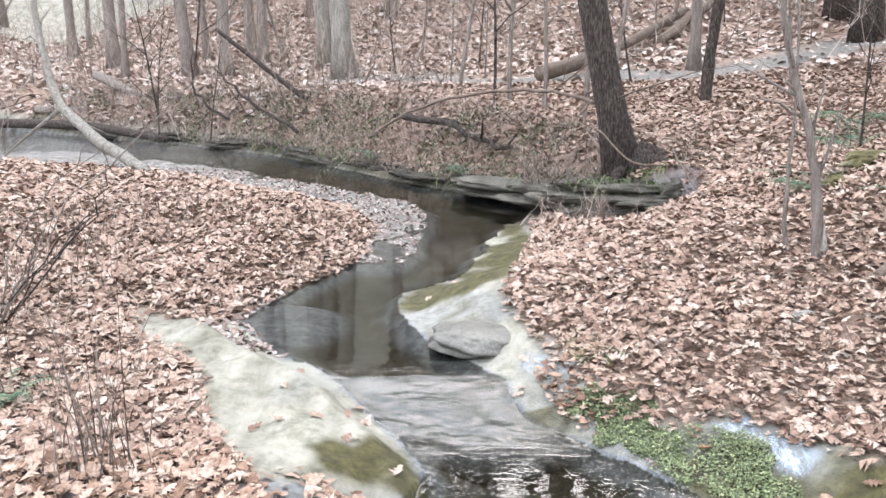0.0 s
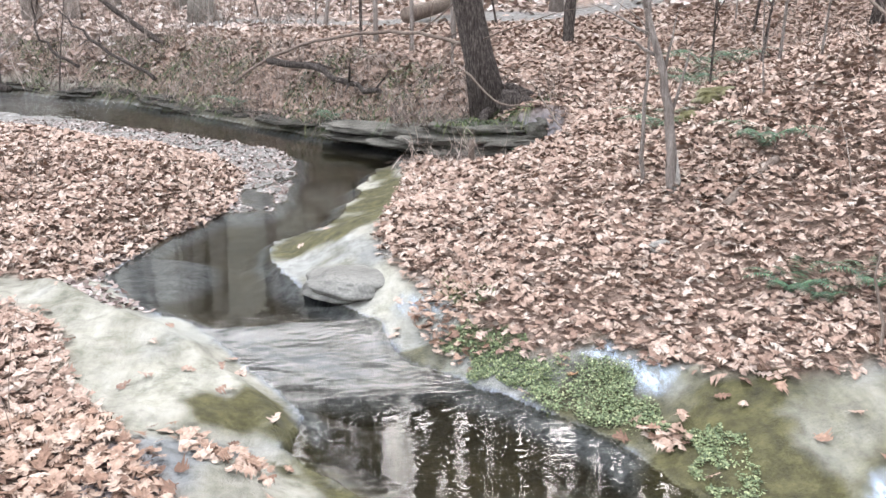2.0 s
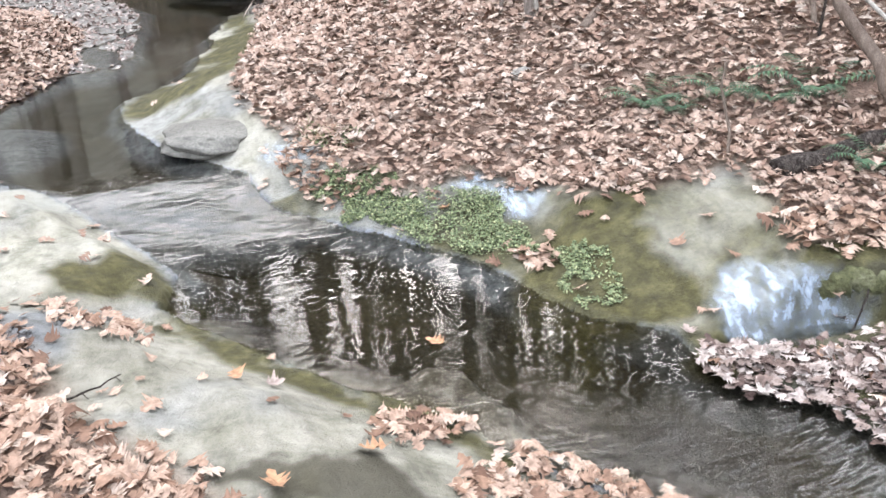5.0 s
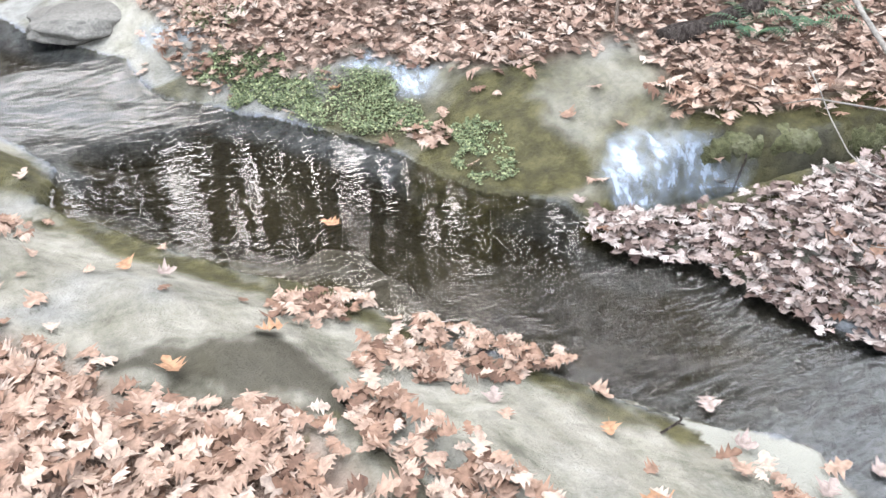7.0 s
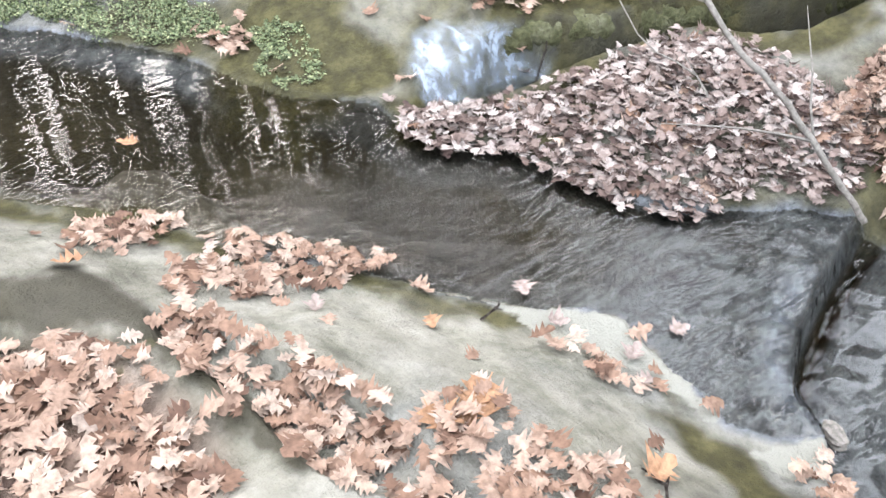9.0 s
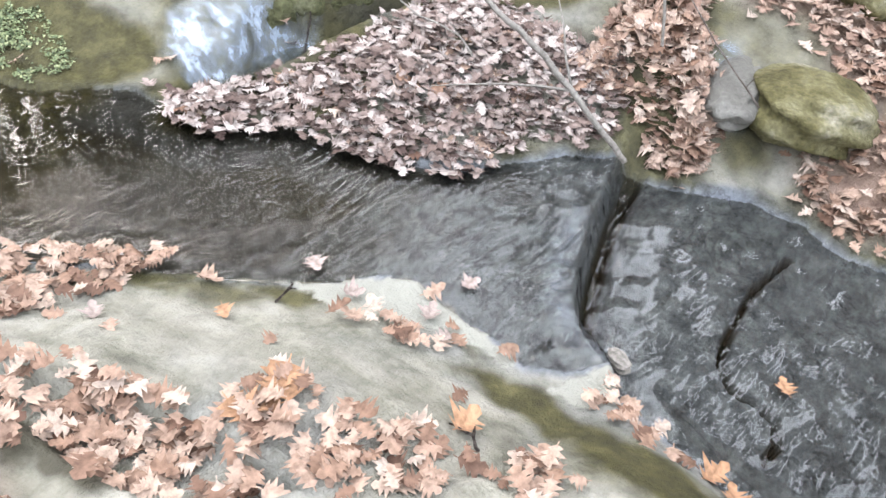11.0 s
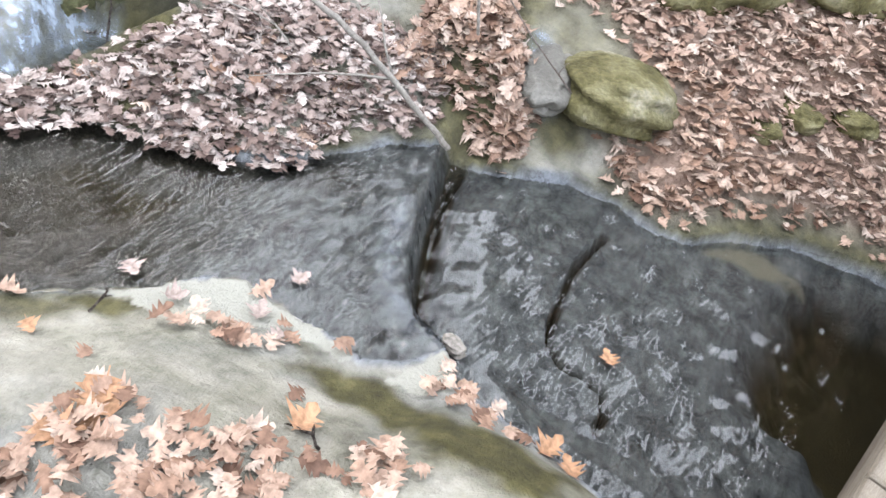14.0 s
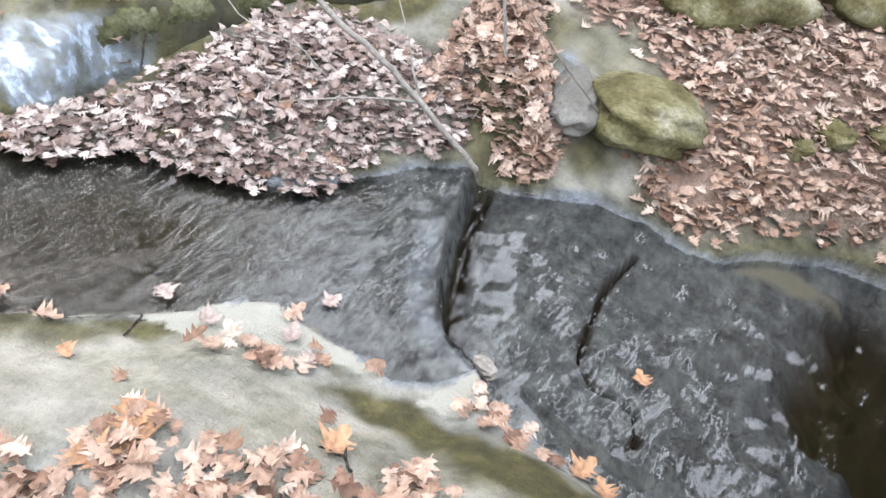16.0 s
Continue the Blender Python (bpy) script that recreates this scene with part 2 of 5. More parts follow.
def grainy(name, stops, scale=6, rough=0.85, fine=60, relief=0.4, spec=0.3, stretch=None, distance=0.02):
    """Two scales of noise: patches of colour, and grain in colour and relief."""
    m, n, l, b = material(name, rough, spec)
    t, g = noise_node(n, l, scale, 6, 0.65, stretch), noise_node(n, l, fine, 4, 0.6, stretch)
    r = ramp(n, stops)
    l.new(t.outputs["Fac"], r.inputs["Fac"])
    dark = ramp(n, [(0.3, (0.3, 0.3, 0.3)), (0.7, (0.6, 0.6, 0.6))])
    l.new(g.outputs["Fac"], dark.inputs["Fac"])
    mul = n.new("ShaderNodeMix")
    mul.data_type, mul.blend_type = "RGBA", "MULTIPLY"
    mul.inputs[0].default_value = 1.0
    l.new(r.outputs["Color"], mul.inputs[6])
    l.new(dark.outputs["Color"], mul.inputs[7])
    l.new(mul.outputs[2], b.inputs["Base Color"])
    bump(n, l, b, g.outputs["Fac"], relief, distance)
    return m


def island_tint(name, stops, rough=0.7, spec=0.25):
    """Colour picked for each loose piece of the mesh, mottled a little."""
    m, n, l, b = material(name, rough, spec)
    geo = n.new("ShaderNodeNewGeometry")
    r = ramp(n, stops)
    r.color_ramp.interpolation = "LINEAR"
    l.new(geo.outputs["Random Per Island"], r.inputs["Fac"])
    t = noise_node(n, l, 38, 4)
    tone = ramp(n, [(0.32, (0.26, 0.25, 0.24)), (0.5, (.42, .42, .415)), (0.68, (0.57, 0.57, 0.57))])
    l.new(t.outputs["Fac"], tone.inputs["Fac"])
    mul = n.new("ShaderNodeMix")
    mul.data_type, mul.blend_type = "RGBA", "MULTIPLY"
    mul.inputs[0].default_value = 1.0
    l.new(r.outputs["Color"], mul.inputs[6])
    l.new(tone.outputs["Color"], mul.inputs[7])
    l.new(mul.outputs[2], b.inputs["Base Color"])
    return m


LEAF = island_tint("oak_leaf", [(0.0, (.28, .165, .12)), (.2, (.47, .31, .235)), (.5, (.64, .455, .355)), (.8, (.74, .56, .455)), (1.0, (.82, .69, .59))])
NEAR_LEAF = island_tint("dry_leaf", [(0, (.2, .11, .075)), (.2, (.45, .275, .19)), (.5, (.62, .425, .32)), (.8, (.74, .545, .425)), (1, (.84, .68, .57))])
# distance haze put into the colour: oak leaves bleached for the hillside
HAZY_LEAF = island_tint("hazy_leaf", [(0, (.55, .39, .32)), (.4, (.86, .66, .56)), (.75, (1, .84, .74)), (1, (1, .93, .87))])
ORANGE_LEAF = island_tint("orange_leaf", [(0, (.5, .24, .13)), (.5, (.66, .37, .21)), (1, (.76, .5, .32))])
PALE_LEAF = island_tint("pale_leaf", [(0, (.12, .075, .065)), (.2, (.3, .215, .185)), (.55, (.54, .43, .385)), (1, (.84, .75, .7))])
GREEN = island_tint("fern_green", [(0, (.05, .11, .06)), (.6, (.09, .18, .10)), (1, (.16, .28, .13))], 0.5)
GRASS = island_tint("grass_green", [(0, (.13, .18, .08)), (.4, (.29, .38, .17)), (.8, (.52, .60, .28)), (1, (.72, .72, .45))], 0.6)
BANK_GREEN = island_tint("bank_green", [(0, (.05, .075, .04)), (.5, (.12, .17, .075)), (.85, (.25, .31, .12)), (1, (.42, .44, .2))], 0.6)
TWIG = island_tint("bare_twig", [(0, (.30, .23, .19)), (.5, (.62, .50, .43)), (1, (.95, .82, .72))], 0.85)
STRAW = island_tint("dry_stem", [(0, (.14, .10, .085)), (.5, (.29, .225, .19)), (1, (.52, .44, .38))], 0.8)
BARK_DARK = grainy("dark_bark", [(.32, (.045, .034, .028)), (.48, (.12, .095, .082)), (.66, (.30, .26, .23))], 14, .9, 34, 1.0, .2, (3, 3, .7), .06)
BARK_PALE = grainy("pale_bark", [(.3, (.24, .225, .19)), (.5, (.46, .43, .375)), (.75, (.68, .65, .58))], 5, .9, 40, .8, .2, (3, 3, .6), .03)
BARK_GREY = grainy("grey_bark", [(.3, (.24, .20, .175)), (.5, (.40, .345, .305)), (.75, (.56, .50, .45))], 6, .9, 40, .8, .2, (3, 3, .6), .03)
DEADWOOD = grainy("dead_wood", [(.3, (.17, .12, .095)), (.6, (.33, .26, .21)), (.8, (.46, .39, .33))], 5, .85, 50, .6, .25, (4, 4, .8), .02)
ROCK_BANK = grainy("bank_rock", [(.3, (.03, .027, .02)), (.5, (.08, .073, .056)), (.75, (.18, .165, .13))], 4, .8, 40, .9, .3, (1, 1, 3), .04)
OUTCROP = grainy("outcrop_rock", [(.3, (.08, .074, .058)), (.5, (.22, .205, .17)), (.75, (.42, .395, .335))], 3, .85, 45, .9, .3, (1, 1, 4), .04)
MOSS_ROCK = grainy("mossy_rock", [(.32, (.085, .077, .034)), (.45, (.185, .168, .072)), (.56, (.32, .298, .165)), (.68, (.52, .49, .38))], 3.0, .9, 38, .9, .2, None, .02)
MOSS_WALL_ROCK = grainy("mossy_rim_rock", [(.32, (.05, .052, .026)), (.45, (.115, .118, .055)), (.56, (.19, .2, .1)), (.7, (.34, .34, .22))], 4.0, .9, 42, 1.0, .2, None, .03)
STONE = grainy("grey_stone", [(.3, (.15, .145, .125)), (.55, (.27, .262, .23)), (.8, (.40, .39, .345))], 4, .5, 50, .6, .4)
TIMBER = grainy("weathered_timber", [(.3, (.25, .21, .16)), (.6, (.40, .35, .28)), (.8, (.50, .45, .37))], 3, .8, 60, .5, .25, (1, 9, 9), .01)
SAND = grainy("pale_sand", [(.3, (.36, .33, .29)), (.6, (.50, .47, .42)), (.8, (.60, .57, .53))], 2, .9, 50, .5)

# ground: rock, moss, sand and leaf mould by masks that were worked out on the plan
GROUND, n, l, b = material("ground_cover", .85, .3)


def mask(name):
    a = n.new("ShaderNodeAttribute")
    a.attribute_name = name
    return a.outputs["Fac"]


t_big, t_mid, t_fine = noise_node(n, l, 1.3, 6, .65), noise_node(n, l, 9, 6, .7), noise_node(n, l, 70, 4, .6)
mould = ramp(n, [(.3, (.24, .16, .12)), (.5, (.50, .355, .275)), (.7, (.68, .50, .40))])
l.new(t_mid.outputs["Fac"], mould.inputs["Fac"])
stone = ramp(n, [(.28, (.23, .22, .176)), (.42, (.43, .413, .346)), (.55, (.57, .55, .47)), (.75, (.68, .66, .58))])
l.new(t_big.outputs["Fac"], stone.inputs["Fac"])
stone_fine = ramp(n, [(.3, (.68, .68, .67)), (.5, (1, 1, 1)), (.75, (1.12, 1.12, 1.1))])
l.new(t_mid.outputs["Fac"], stone_fine.inputs["Fac"])
mul = n.new("ShaderNodeMix")
mul.data_type, mul.blend_type = "RGBA", "MULTIPLY"
mul.inputs[0].default_value = 1.0
l.new(stone.outputs["Color"], mul.inputs[6])
l.new(stone_fine.outputs["Color"], mul.inputs[7])
stain = noise_node(n, l, 3.3, 9, .72)
stain_tone = ramp(n, [(.34, (.55, .56, .51)), (.46, (.9, .905, .875)), (.56, (1, 1, 1)), (.68, (1.1, 1.1, 1.08))])
l.new(stain.outputs["Fac"], stain_tone.inputs["Fac"])
mul2 = n.new("ShaderNodeMix")
mul2.data_type, mul2.blend_type = "RGBA", "MULTIPLY"
mul2.inputs[0].default_value = 1.0
l.new(mul.outputs[2], mul2.inputs[6])
l.new(stain_tone.outputs["Color"], mul2.inputs[7])
streak = noise_node(n, l, 5, 6, .65, (1, .22, 1))
streak.inputs["Vector"].links[0].from_node.inputs["Rotation"].default_value = (0, 0, radians(40))
streak_tone = ramp(n, [(.36, (.76, .76, .72)), (.5, (.99, .99, .98)), (.64, (1.1, 1.1, 1.09))])
l.new(streak.outputs["Fac"], streak_tone.inputs["Fac"])
mul3 = n.new("ShaderNodeMix")
mul3.data_type, mul3.blend_type = "RGBA", "MULTIPLY"
mul3.inputs[0].default_value = 1.0
l.new(mul2.outputs[2], mul3.inputs[6])
l.new(streak_tone.outputs["Color"], mul3.inputs[7])
moss = ramp(n, [(.3, (.032, .029, .006)), (.5, (.092, .083, .02)), (.72, (.2, .184, .064))])
l.new(t_mid.outputs["Fac"], moss.inputs["Fac"])
bedrock = ramp(n, [(.3, (.13, .15, .182)), (.5, (.29, .33, .39)), (.75, (.53, .585, .655))])
l.new(t_mid.outputs["Fac"], bedrock.inputs["Fac"])
grain = noise_node(n, l, 5, 8, .7, (1, 3.2, 1))
grain.inputs["Vector"].links[0].from_node.inputs["Rotation"].default_value = (0, 0, radians(24))
grain.inputs["Distortion"].default_value = .7
grain_tone = ramp(n, [(.32, (.55, .57, .56)), (.46, (.9, .9, .91)), (.56, (1.04, 1.04, 1.04)), (.7, (1.25, 1.25, 1.24))])
l.new(grain.outputs["Fac"], grain_tone.inputs["Fac"])
vein = noise_node(n, l, 2.1, 7, .62)
vein.inputs["Distortion"].default_value = .5
vein_tone = ramp(n, [(.485, (1, 1, 1)), (.497, (.62, .62, .64)), (.503, (.62, .62, .64)), (.515, (1, 1, 1))])
l.new(vein.outputs["Fac"], vein_tone.inputs["Fac"])
tones = []
for first, second in ((bedrock.outputs["Color"], grain_tone.outputs["Color"]), (None, vein_tone.outputs["Color"])):
    tone_mix = n.new("ShaderNodeMix")
    tone_mix.data_type, tone_mix.blend_type = "RGBA", "MULTIPLY"
    tone_mix.inputs[0].default_value = 1.0
    l.new(first or tones[-1], tone_mix.inputs[6])
    l.new(second, tone_mix.inputs[7])
    tones.append(tone_mix.outputs[2])
# dark silt colour, which also serves as painted shade in recesses
silt = ramp(n, [(.3, (.022, .019, .008)), (.5, (.05, .042, .018)), (.7, (.10, .084, .04))])
l.new(t_big.outputs["Fac"], silt.inputs["Fac"])
sand = ramp(n, [(.35, (.16, .145, .125)), (.52, (.33, .31, .28)), (.7, (.52, .49, .455))])
l.new(t_mid.outputs["Fac"], sand.inputs["Fac"])
col = mix_colour(n, l, mask("rock"), mould.outputs["Color"], mul3.outputs[2])
col = mix_colour(n, l, mask("wet_rock"), col, tones[-1])
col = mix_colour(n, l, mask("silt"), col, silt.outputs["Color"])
col = mix_colour(n, l, mask("sand"), col, sand.outputs["Color"])
col = mix_colour(n, l, mask("moss"), col, moss.outputs["Color"])
col = mix_colour(n, l, mask("pale"), col, (.55, .55, .475))
soil = n.new("ShaderNodeMix")
soil.data_type, soil.blend_type = "RGBA", "MULTIPLY"
soil.inputs[0].default_value, soil.inputs[7].default_value = 1.0, (.48, .48, .48, 1)
l.new(col, soil.inputs[6])
l.new(soil.outputs[2], b.inputs["Base Color"])
rough_sum = n.new("ShaderNodeMath")
rough_sum.operation = "MULTIPLY_ADD"
rough_sum.inputs[1].default_value = 2.5
l.new(stain.outputs["Fac"], rough_sum.inputs[0])
l.new(t_fine.outputs["Fac"], rough_sum.inputs[2])
relief = n.new("ShaderNodeMath")
relief.operation = "MULTIPLY_ADD"
relief.inputs[1].default_value = .6
l.new(grain.outputs["Fac"], relief.inputs[0])
l.new(rough_sum.outputs[0], relief.inputs[2])
bump(n, l, b, relief.outputs[0], .6, .025)
gloss = n.new("ShaderNodeMapRange")
gloss.inputs["To Min"].default_value, gloss.inputs["To Max"].default_value = .85, .5
l.new(mask("wet_rock"), gloss.inputs["Value"])
l.new(gloss.outputs["Result"], b.inputs["Roughness"])

# water: clear, with a mirror that grows towards grazing angles and small ripples
WATER = bpy.data.materials.new("water")
WATER.use_nodes = True
n, l = WATER.node_tree.nodes, WATER.node_tree.links
n.remove(n["Principled BSDF"])
clear, mirror, both, fres = n.new("ShaderNodeBsdfTransparent"), n.new("ShaderNodeBsdfGlossy"), n.new("ShaderNodeMixShader"), n.new("ShaderNodeFresnel")
clear.inputs["Color"].default_value = (.78, .76, .69, 1)
mirror.inputs["Roughness"].default_value = .0
fres.inputs["IOR"].default_value = 1.62
ripple = noise_node(n, l, 8, 2, .5, (.8, 2.2, 1))
ripple.inputs["Distortion"].default_value = .25
kb = n.new("ShaderNodeBump")
kb.inputs["Distance"].default_value = .03
chop = n.new("ShaderNodeAttribute")
chop.attribute_name = "chop"
l.new(chop.outputs["Fac"], kb.inputs["Strength"])
fine_ripple = noise_node(n, l, 11, 1, .4, (.8, 2.6, 1))
fine_ripple.inputs["Distortion"].default_value = .2
for node in (ripple, fine_ripple):
    node.inputs["Vector"].links[0].from_node.inputs["Rotation"].default_value = (0, 0, radians(28))
both_r = n.new("ShaderNodeMath")
both_r.operation = "MULTIPLY_ADD"
both_r.inputs[1].default_value = .35
l.new(fine_ripple.outputs["Fac"], both_r.inputs[0])
l.new(ripple.outputs["Fac"], both_r.inputs[2])
l.new(both_r.outputs[0], kb.inputs["Height"])
l.new(kb.outputs["Normal"], mirror.inputs["Normal"])
l.new(kb.outputs["Normal"], fres.inputs["Normal"])
l.new(fres.outputs["Fac"], both.inputs["Fac"])
l.new(clear.outputs["BSDF"], both.inputs[1])
l.new(mirror.outputs["BSDF"], both.inputs[2])
l.new(both.outputs["Shader"], n["Material Output"].inputs["Surface"])


# ---- mesh helpers ----
def mesh_object(name, verts, faces, mat, parent=None, label="", smooth_shade=True):
    me = bpy.data.meshes.new(name)
    if isinstance(faces, np.ndarray):
        me.vertices.add(len(verts))
        me.vertices.foreach_set("co", np.ascontiguousarray(verts, np.float32).ravel())
        me.loops.add(faces.size)
        me.loops.foreach_set("vertex_index", np.ascontiguousarray(faces, np.int32).ravel())
        me.polygons.add(len(faces))
        me.polygons.foreach_set("loop_start", np.arange(0, faces.size, faces.shape[1], dtype=np.int32))
        me.update(calc_edges=True)
    else:
        me.from_pydata([tuple(v) for v in verts] if not isinstance(verts, np.ndarray) else verts.tolist(), [], faces)
    me.materials.append(mat)
    if smooth_shade:
        me.polygons.foreach_set("use_smooth", np.ones(len(me.polygons), bool))
    ob = new(name, me)
    if parent:
        ob.parent = parent
    return tagged(ob, label)


def height(x, y):
    return float(land(np.array([x]), np.array([y]))[0][0])


def tube(points, radii, sides=8, rough=0.0, seed=0):
    """Verts and faces of a tapered, slightly knobbly limb along points."""
    rnd = np.random.RandomState(seed)
    pts = np.array(points, float)
    along = np.gradient(pts, axis=0)
    along /= np.linalg.norm(along, axis=1, keepdims=True) + 1e-9
    side = np.cross(along, (0.31, 0.17, 0.93) if abs(along[0][2]) < .8 else (1, .2, 0))
    side /= np.linalg.norm(side, axis=1, keepdims=True) + 1e-9
    other = np.cross(along, side)
    a = np.arange(sides) * 2 * np.pi / sides
    r = np.array(radii, float)[:, None] * (1 + rough * (rnd.rand(len(pts), sides) - .5))
    v = pts[:, None] + r[..., None] * (np.cos(a)[None, :, None] * side[:, None] + np.sin(a)[None, :, None] * other[:, None])
    k = len(pts)
    i = np.arange(k - 1)[:, None] * sides
    j = np.arange(sides)[None]
    f = np.stack([i + j, i + (j + 1) % sides, i + sides + (j + 1) % sides, i + sides + j], -1).reshape(-1, 4)
    caps = [list(range(sides))[::-1], [(k - 1) * sides + q for q in range(sides)]]
    return v.reshape(-1, 3), f.tolist() + caps


def join(pieces):
    verts, faces, base = [], [], 0
    for v, f in pieces:
        verts.append(np.asarray(v))
        faces += [[q + base for q in face] for face in f]
        base += len(v)
    return np.concatenate(verts), faces


def bent(a, b, sag=(0, 0, 0), steps=8, wob=0.0, seed=0):
    """Points from a to b on a bow, with a little wobble."""
    rnd = np.random.RandomState(seed)
    k = np.linspace(0, 1, steps)[:, None]
    p = np.array(a) * (1 - k) + np.array(b) * k + 4 * k * (1 - k) * np.array(sag)
    p[1:-1] += (rnd.rand(steps - 2, 3) - .5) * wob
    return p


# ---- ground and water ----
angles = np.radians(np.r_[np.arange(-48, 136, .28), np.arange(136, 312, 4)])
radii = np.r_[.004, .1, .2, .3, 0.4 * 1.0065 ** np.arange(440)]
radii = np.r_[radii, radii[-1] * 1.0085 ** np.arange(1, 240)]
radii = np.r_[radii, radii[-1] * 1.09 ** np.arange(1, 32)]
gx, gy = radii[:, None] * np.sin(angles), radii[:, None] * np.cos(angles)
gz, in_bed, d_right, d_left = land(gx, gy)
rows, cols = gx.shape
i, j = np.arange(rows - 1)[:, None] * cols, np.arange(cols)[None]
quads = np.stack([i + j, i + (j + 1) % cols, i + cols + (j + 1) % cols, i + cols + j], -1).reshape(-1, 4)

LEAF_LEFT = [(-60, 22.5), (-10, 19.4), (-5.3, 16.7), (-2.9, 14.2), (-1.4, 12.5), (-1.05, 11), (-1.1, 9.5), (-1.7, 8.2), (-2.05, 7.3), (-2.3, 6.9), (-2.9, 7.1), (-2.6, 6.3), (-1.9, 5.6),
             (-1.7, 4.9), (-1.37, 4.35), (-1.14, 4.0), (-.89, 3.5), (-.66, 2.9), (-.4, 2.65), (-.24, 2.4), (-.16, 2.21), (.05, 2.11), (.23, 2.12), (.34, 1.99), (.39, 1.75), (.45, 1.53), (.38, 1.3), (0, .2), (-.5, -4), (-60, -20)]
LEAF_RIGHT = [(60, 40), (-60, 40), (-14, 28), (-7.6, 23.8), (-4.3, 21), (-1.1, 16.5), (.5, 14.4), (1.5, 12.6), (1.15, 11.6), (1.0, 10.1), (.72, 8.8), (.55, 7.7), (.4, 7.2), (.5, 6.5), (.75, 5.9), (.95, 5.3),
              (1.38, 4.95), (1.7, 4.95), (2.2, 4.25), (2.5, 4.0), (3.05, 3.95), (3.0, 3.5), (2.9, 3.18), (3.12, 3.02), (3.35, 2.86), (3.62, 2.76), (3.9, 2.62), (4.25, 2.46), (4.7, 2.32), (5.3, 2.1), (5.0, 1.4), (4.6, 1.05), (4.72, .77), (4.56, .52), (4.45, .22), (4.2, .22), (4.05, .38),
              (3.94, .25), (3.88, .08), (3.92, -.06), (4.06, -.19), (4.27, -.35), (4.43, -.55), (4.56, -.86), (4.65, -1.2), (4.7, -3), (5.2, -20), (60, -20)]
PILE_LONG = [(2.15, 2.88), (2.07, 2.69), (2.18, 2.53), (2.39, 2.37), (2.47, 2.15), (2.51, 1.96), (2.61, 1.74), (2.72, 1.56), (2.89, 1.53), (3.19, 1.46), (3.27, 1.33), (3.36, 1.15), (3.55, 1.2), (3.75, 1.45), (3.8, 1.7), (3.75, 1.95), (3.62, 2.2), (3.42, 2.34), (3.08, 2.4), (2.82, 2.45), (2.66, 2.5), (2.46, 2.62), (2.34, 2.82)]
PILE_SHORT = [(3.95, 1.5), (4.2, 1.6), (4.45, 1.55), (4.6, 1.3), (4.25, 1.15), (3.98, .92), (3.86, .78), (3.7, .76), (3.56, .88), (3.63, 1.1), (3.63, 1.3), (3.5, 1.46)]
PATCHES = [[(.5, 5.75), (.75, 5.85), (1.0, 5.45), (.95, 5.15), (.75, 5.2), (.6, 5.45)], [(-.92, 4.21), (-.63, 4.12), (-.35, 3.64), (-.72, 3.8), (-.95, 3.98)], [(.49, 2.9), (.74, 2.89), (.88, 2.8), (.7, 2.69), (.46, 2.62)],
           [(.92, 2.62), (1.03, 2.51), (1.2, 2.31), (1.36, 2.16), (1.48, 2.01), (1.1, 2.12), (.79, 2.18), (.64, 2.24), (.78, 2.39), (1.01, 2.35)],
           [(.53, 2.11), (.66, 2.03), (.77, 1.67), (.84, 1.47), (.92, 1.31), (.91, 1.12), (.93, .84), (.83, .92), (.65, 1.18), (.64, 1.45), (.57, 1.7), (.5, 1.93)], [(.97, 1.17), (1.09, 1.18), (1.22, 1.16), (1.2, 1.02), (1.06, .98), (.92, 1.11)],
           [(1.06, .98), (1.16, .88), (1.29, .79), (1.34, .57), (1.25, .51), (.96, .78)], [(1.49, .48), (1.55, .39), (1.45, .24), (1.37, .24), (1.29, .35)], [(1.67, 1.35), (1.74, 1.21), (1.83, .96), (1.75, .95), (1.64, 1.07)],
           [(1.66, 4.14), (1.85, 4.08), (1.88, 3.9), (1.7, 3.92)], [(1.93, .54), (2.0, .44), (2.12, .22), (2.08, .08), (1.9, .25), (1.89, .44)]]


def mound(x, y):
    """Leaf drifts that stand up from the ground."""
    out = .07 * smooth(depth_in(PILE_LONG, x, y) / .3) + .16 * smooth(depth_in(PILE_SHORT, x, y) / .15)
    return out


gz = gz + mound(gx, gy)
ground = mesh_object("ground", np.stack([gx, gy, gz], -1).reshape(-1, 3), quads, GROUND)
tagged(ground, "wooded stream valley floor of leaf mould, bedrock and sand", "ground", kind="structure")
leafy = np.maximum(smooth(depth_in(LEAF_LEFT, gx, gy) / .25 + .5), smooth(depth_in(LEAF_RIGHT, gx, gy) / .25 + .5))
stony = 1 - leafy
wet = smooth(((water_level(gx, gy) - gz) + .012) / .02) * in_bed
wet = np.maximum(wet, .85 * smooth(1 - np.minimum(d_right, d_left) / .07) * (~in_bed) * (gy < 8))
silt_bar = smooth((depth_in(SILT, gx, gy) + fbm(gx, gy, 6) * .07) / .2 + .5)
# silt on the pool beds; later lines add painted shade to this mask
silt_shade = smooth((water_level(gx, gy) - gz - .05) / .07) * in_bed
silt_shade = np.where(gy < .3, smooth((water_level(gx, gy) - gz - .05) / .2) * in_bed, silt_shade)
silt_shade = np.maximum(silt_shade, .75 * in_bed * smooth((gy + .15 * gx - 1.5 + .6 * fbm(gx, gy, 2.5)) / .6) * (gy < 3.4))
silt_shade = np.maximum(silt_shade, .3 * smooth(1.3 - np.abs(gy + .12 * gx - 5.4) / .8) * in_bed)
sandy = np.maximum(in_bed * (gy > 8.2) * smooth((gz - water_level(gx, gy) + .02) / .03), 0)
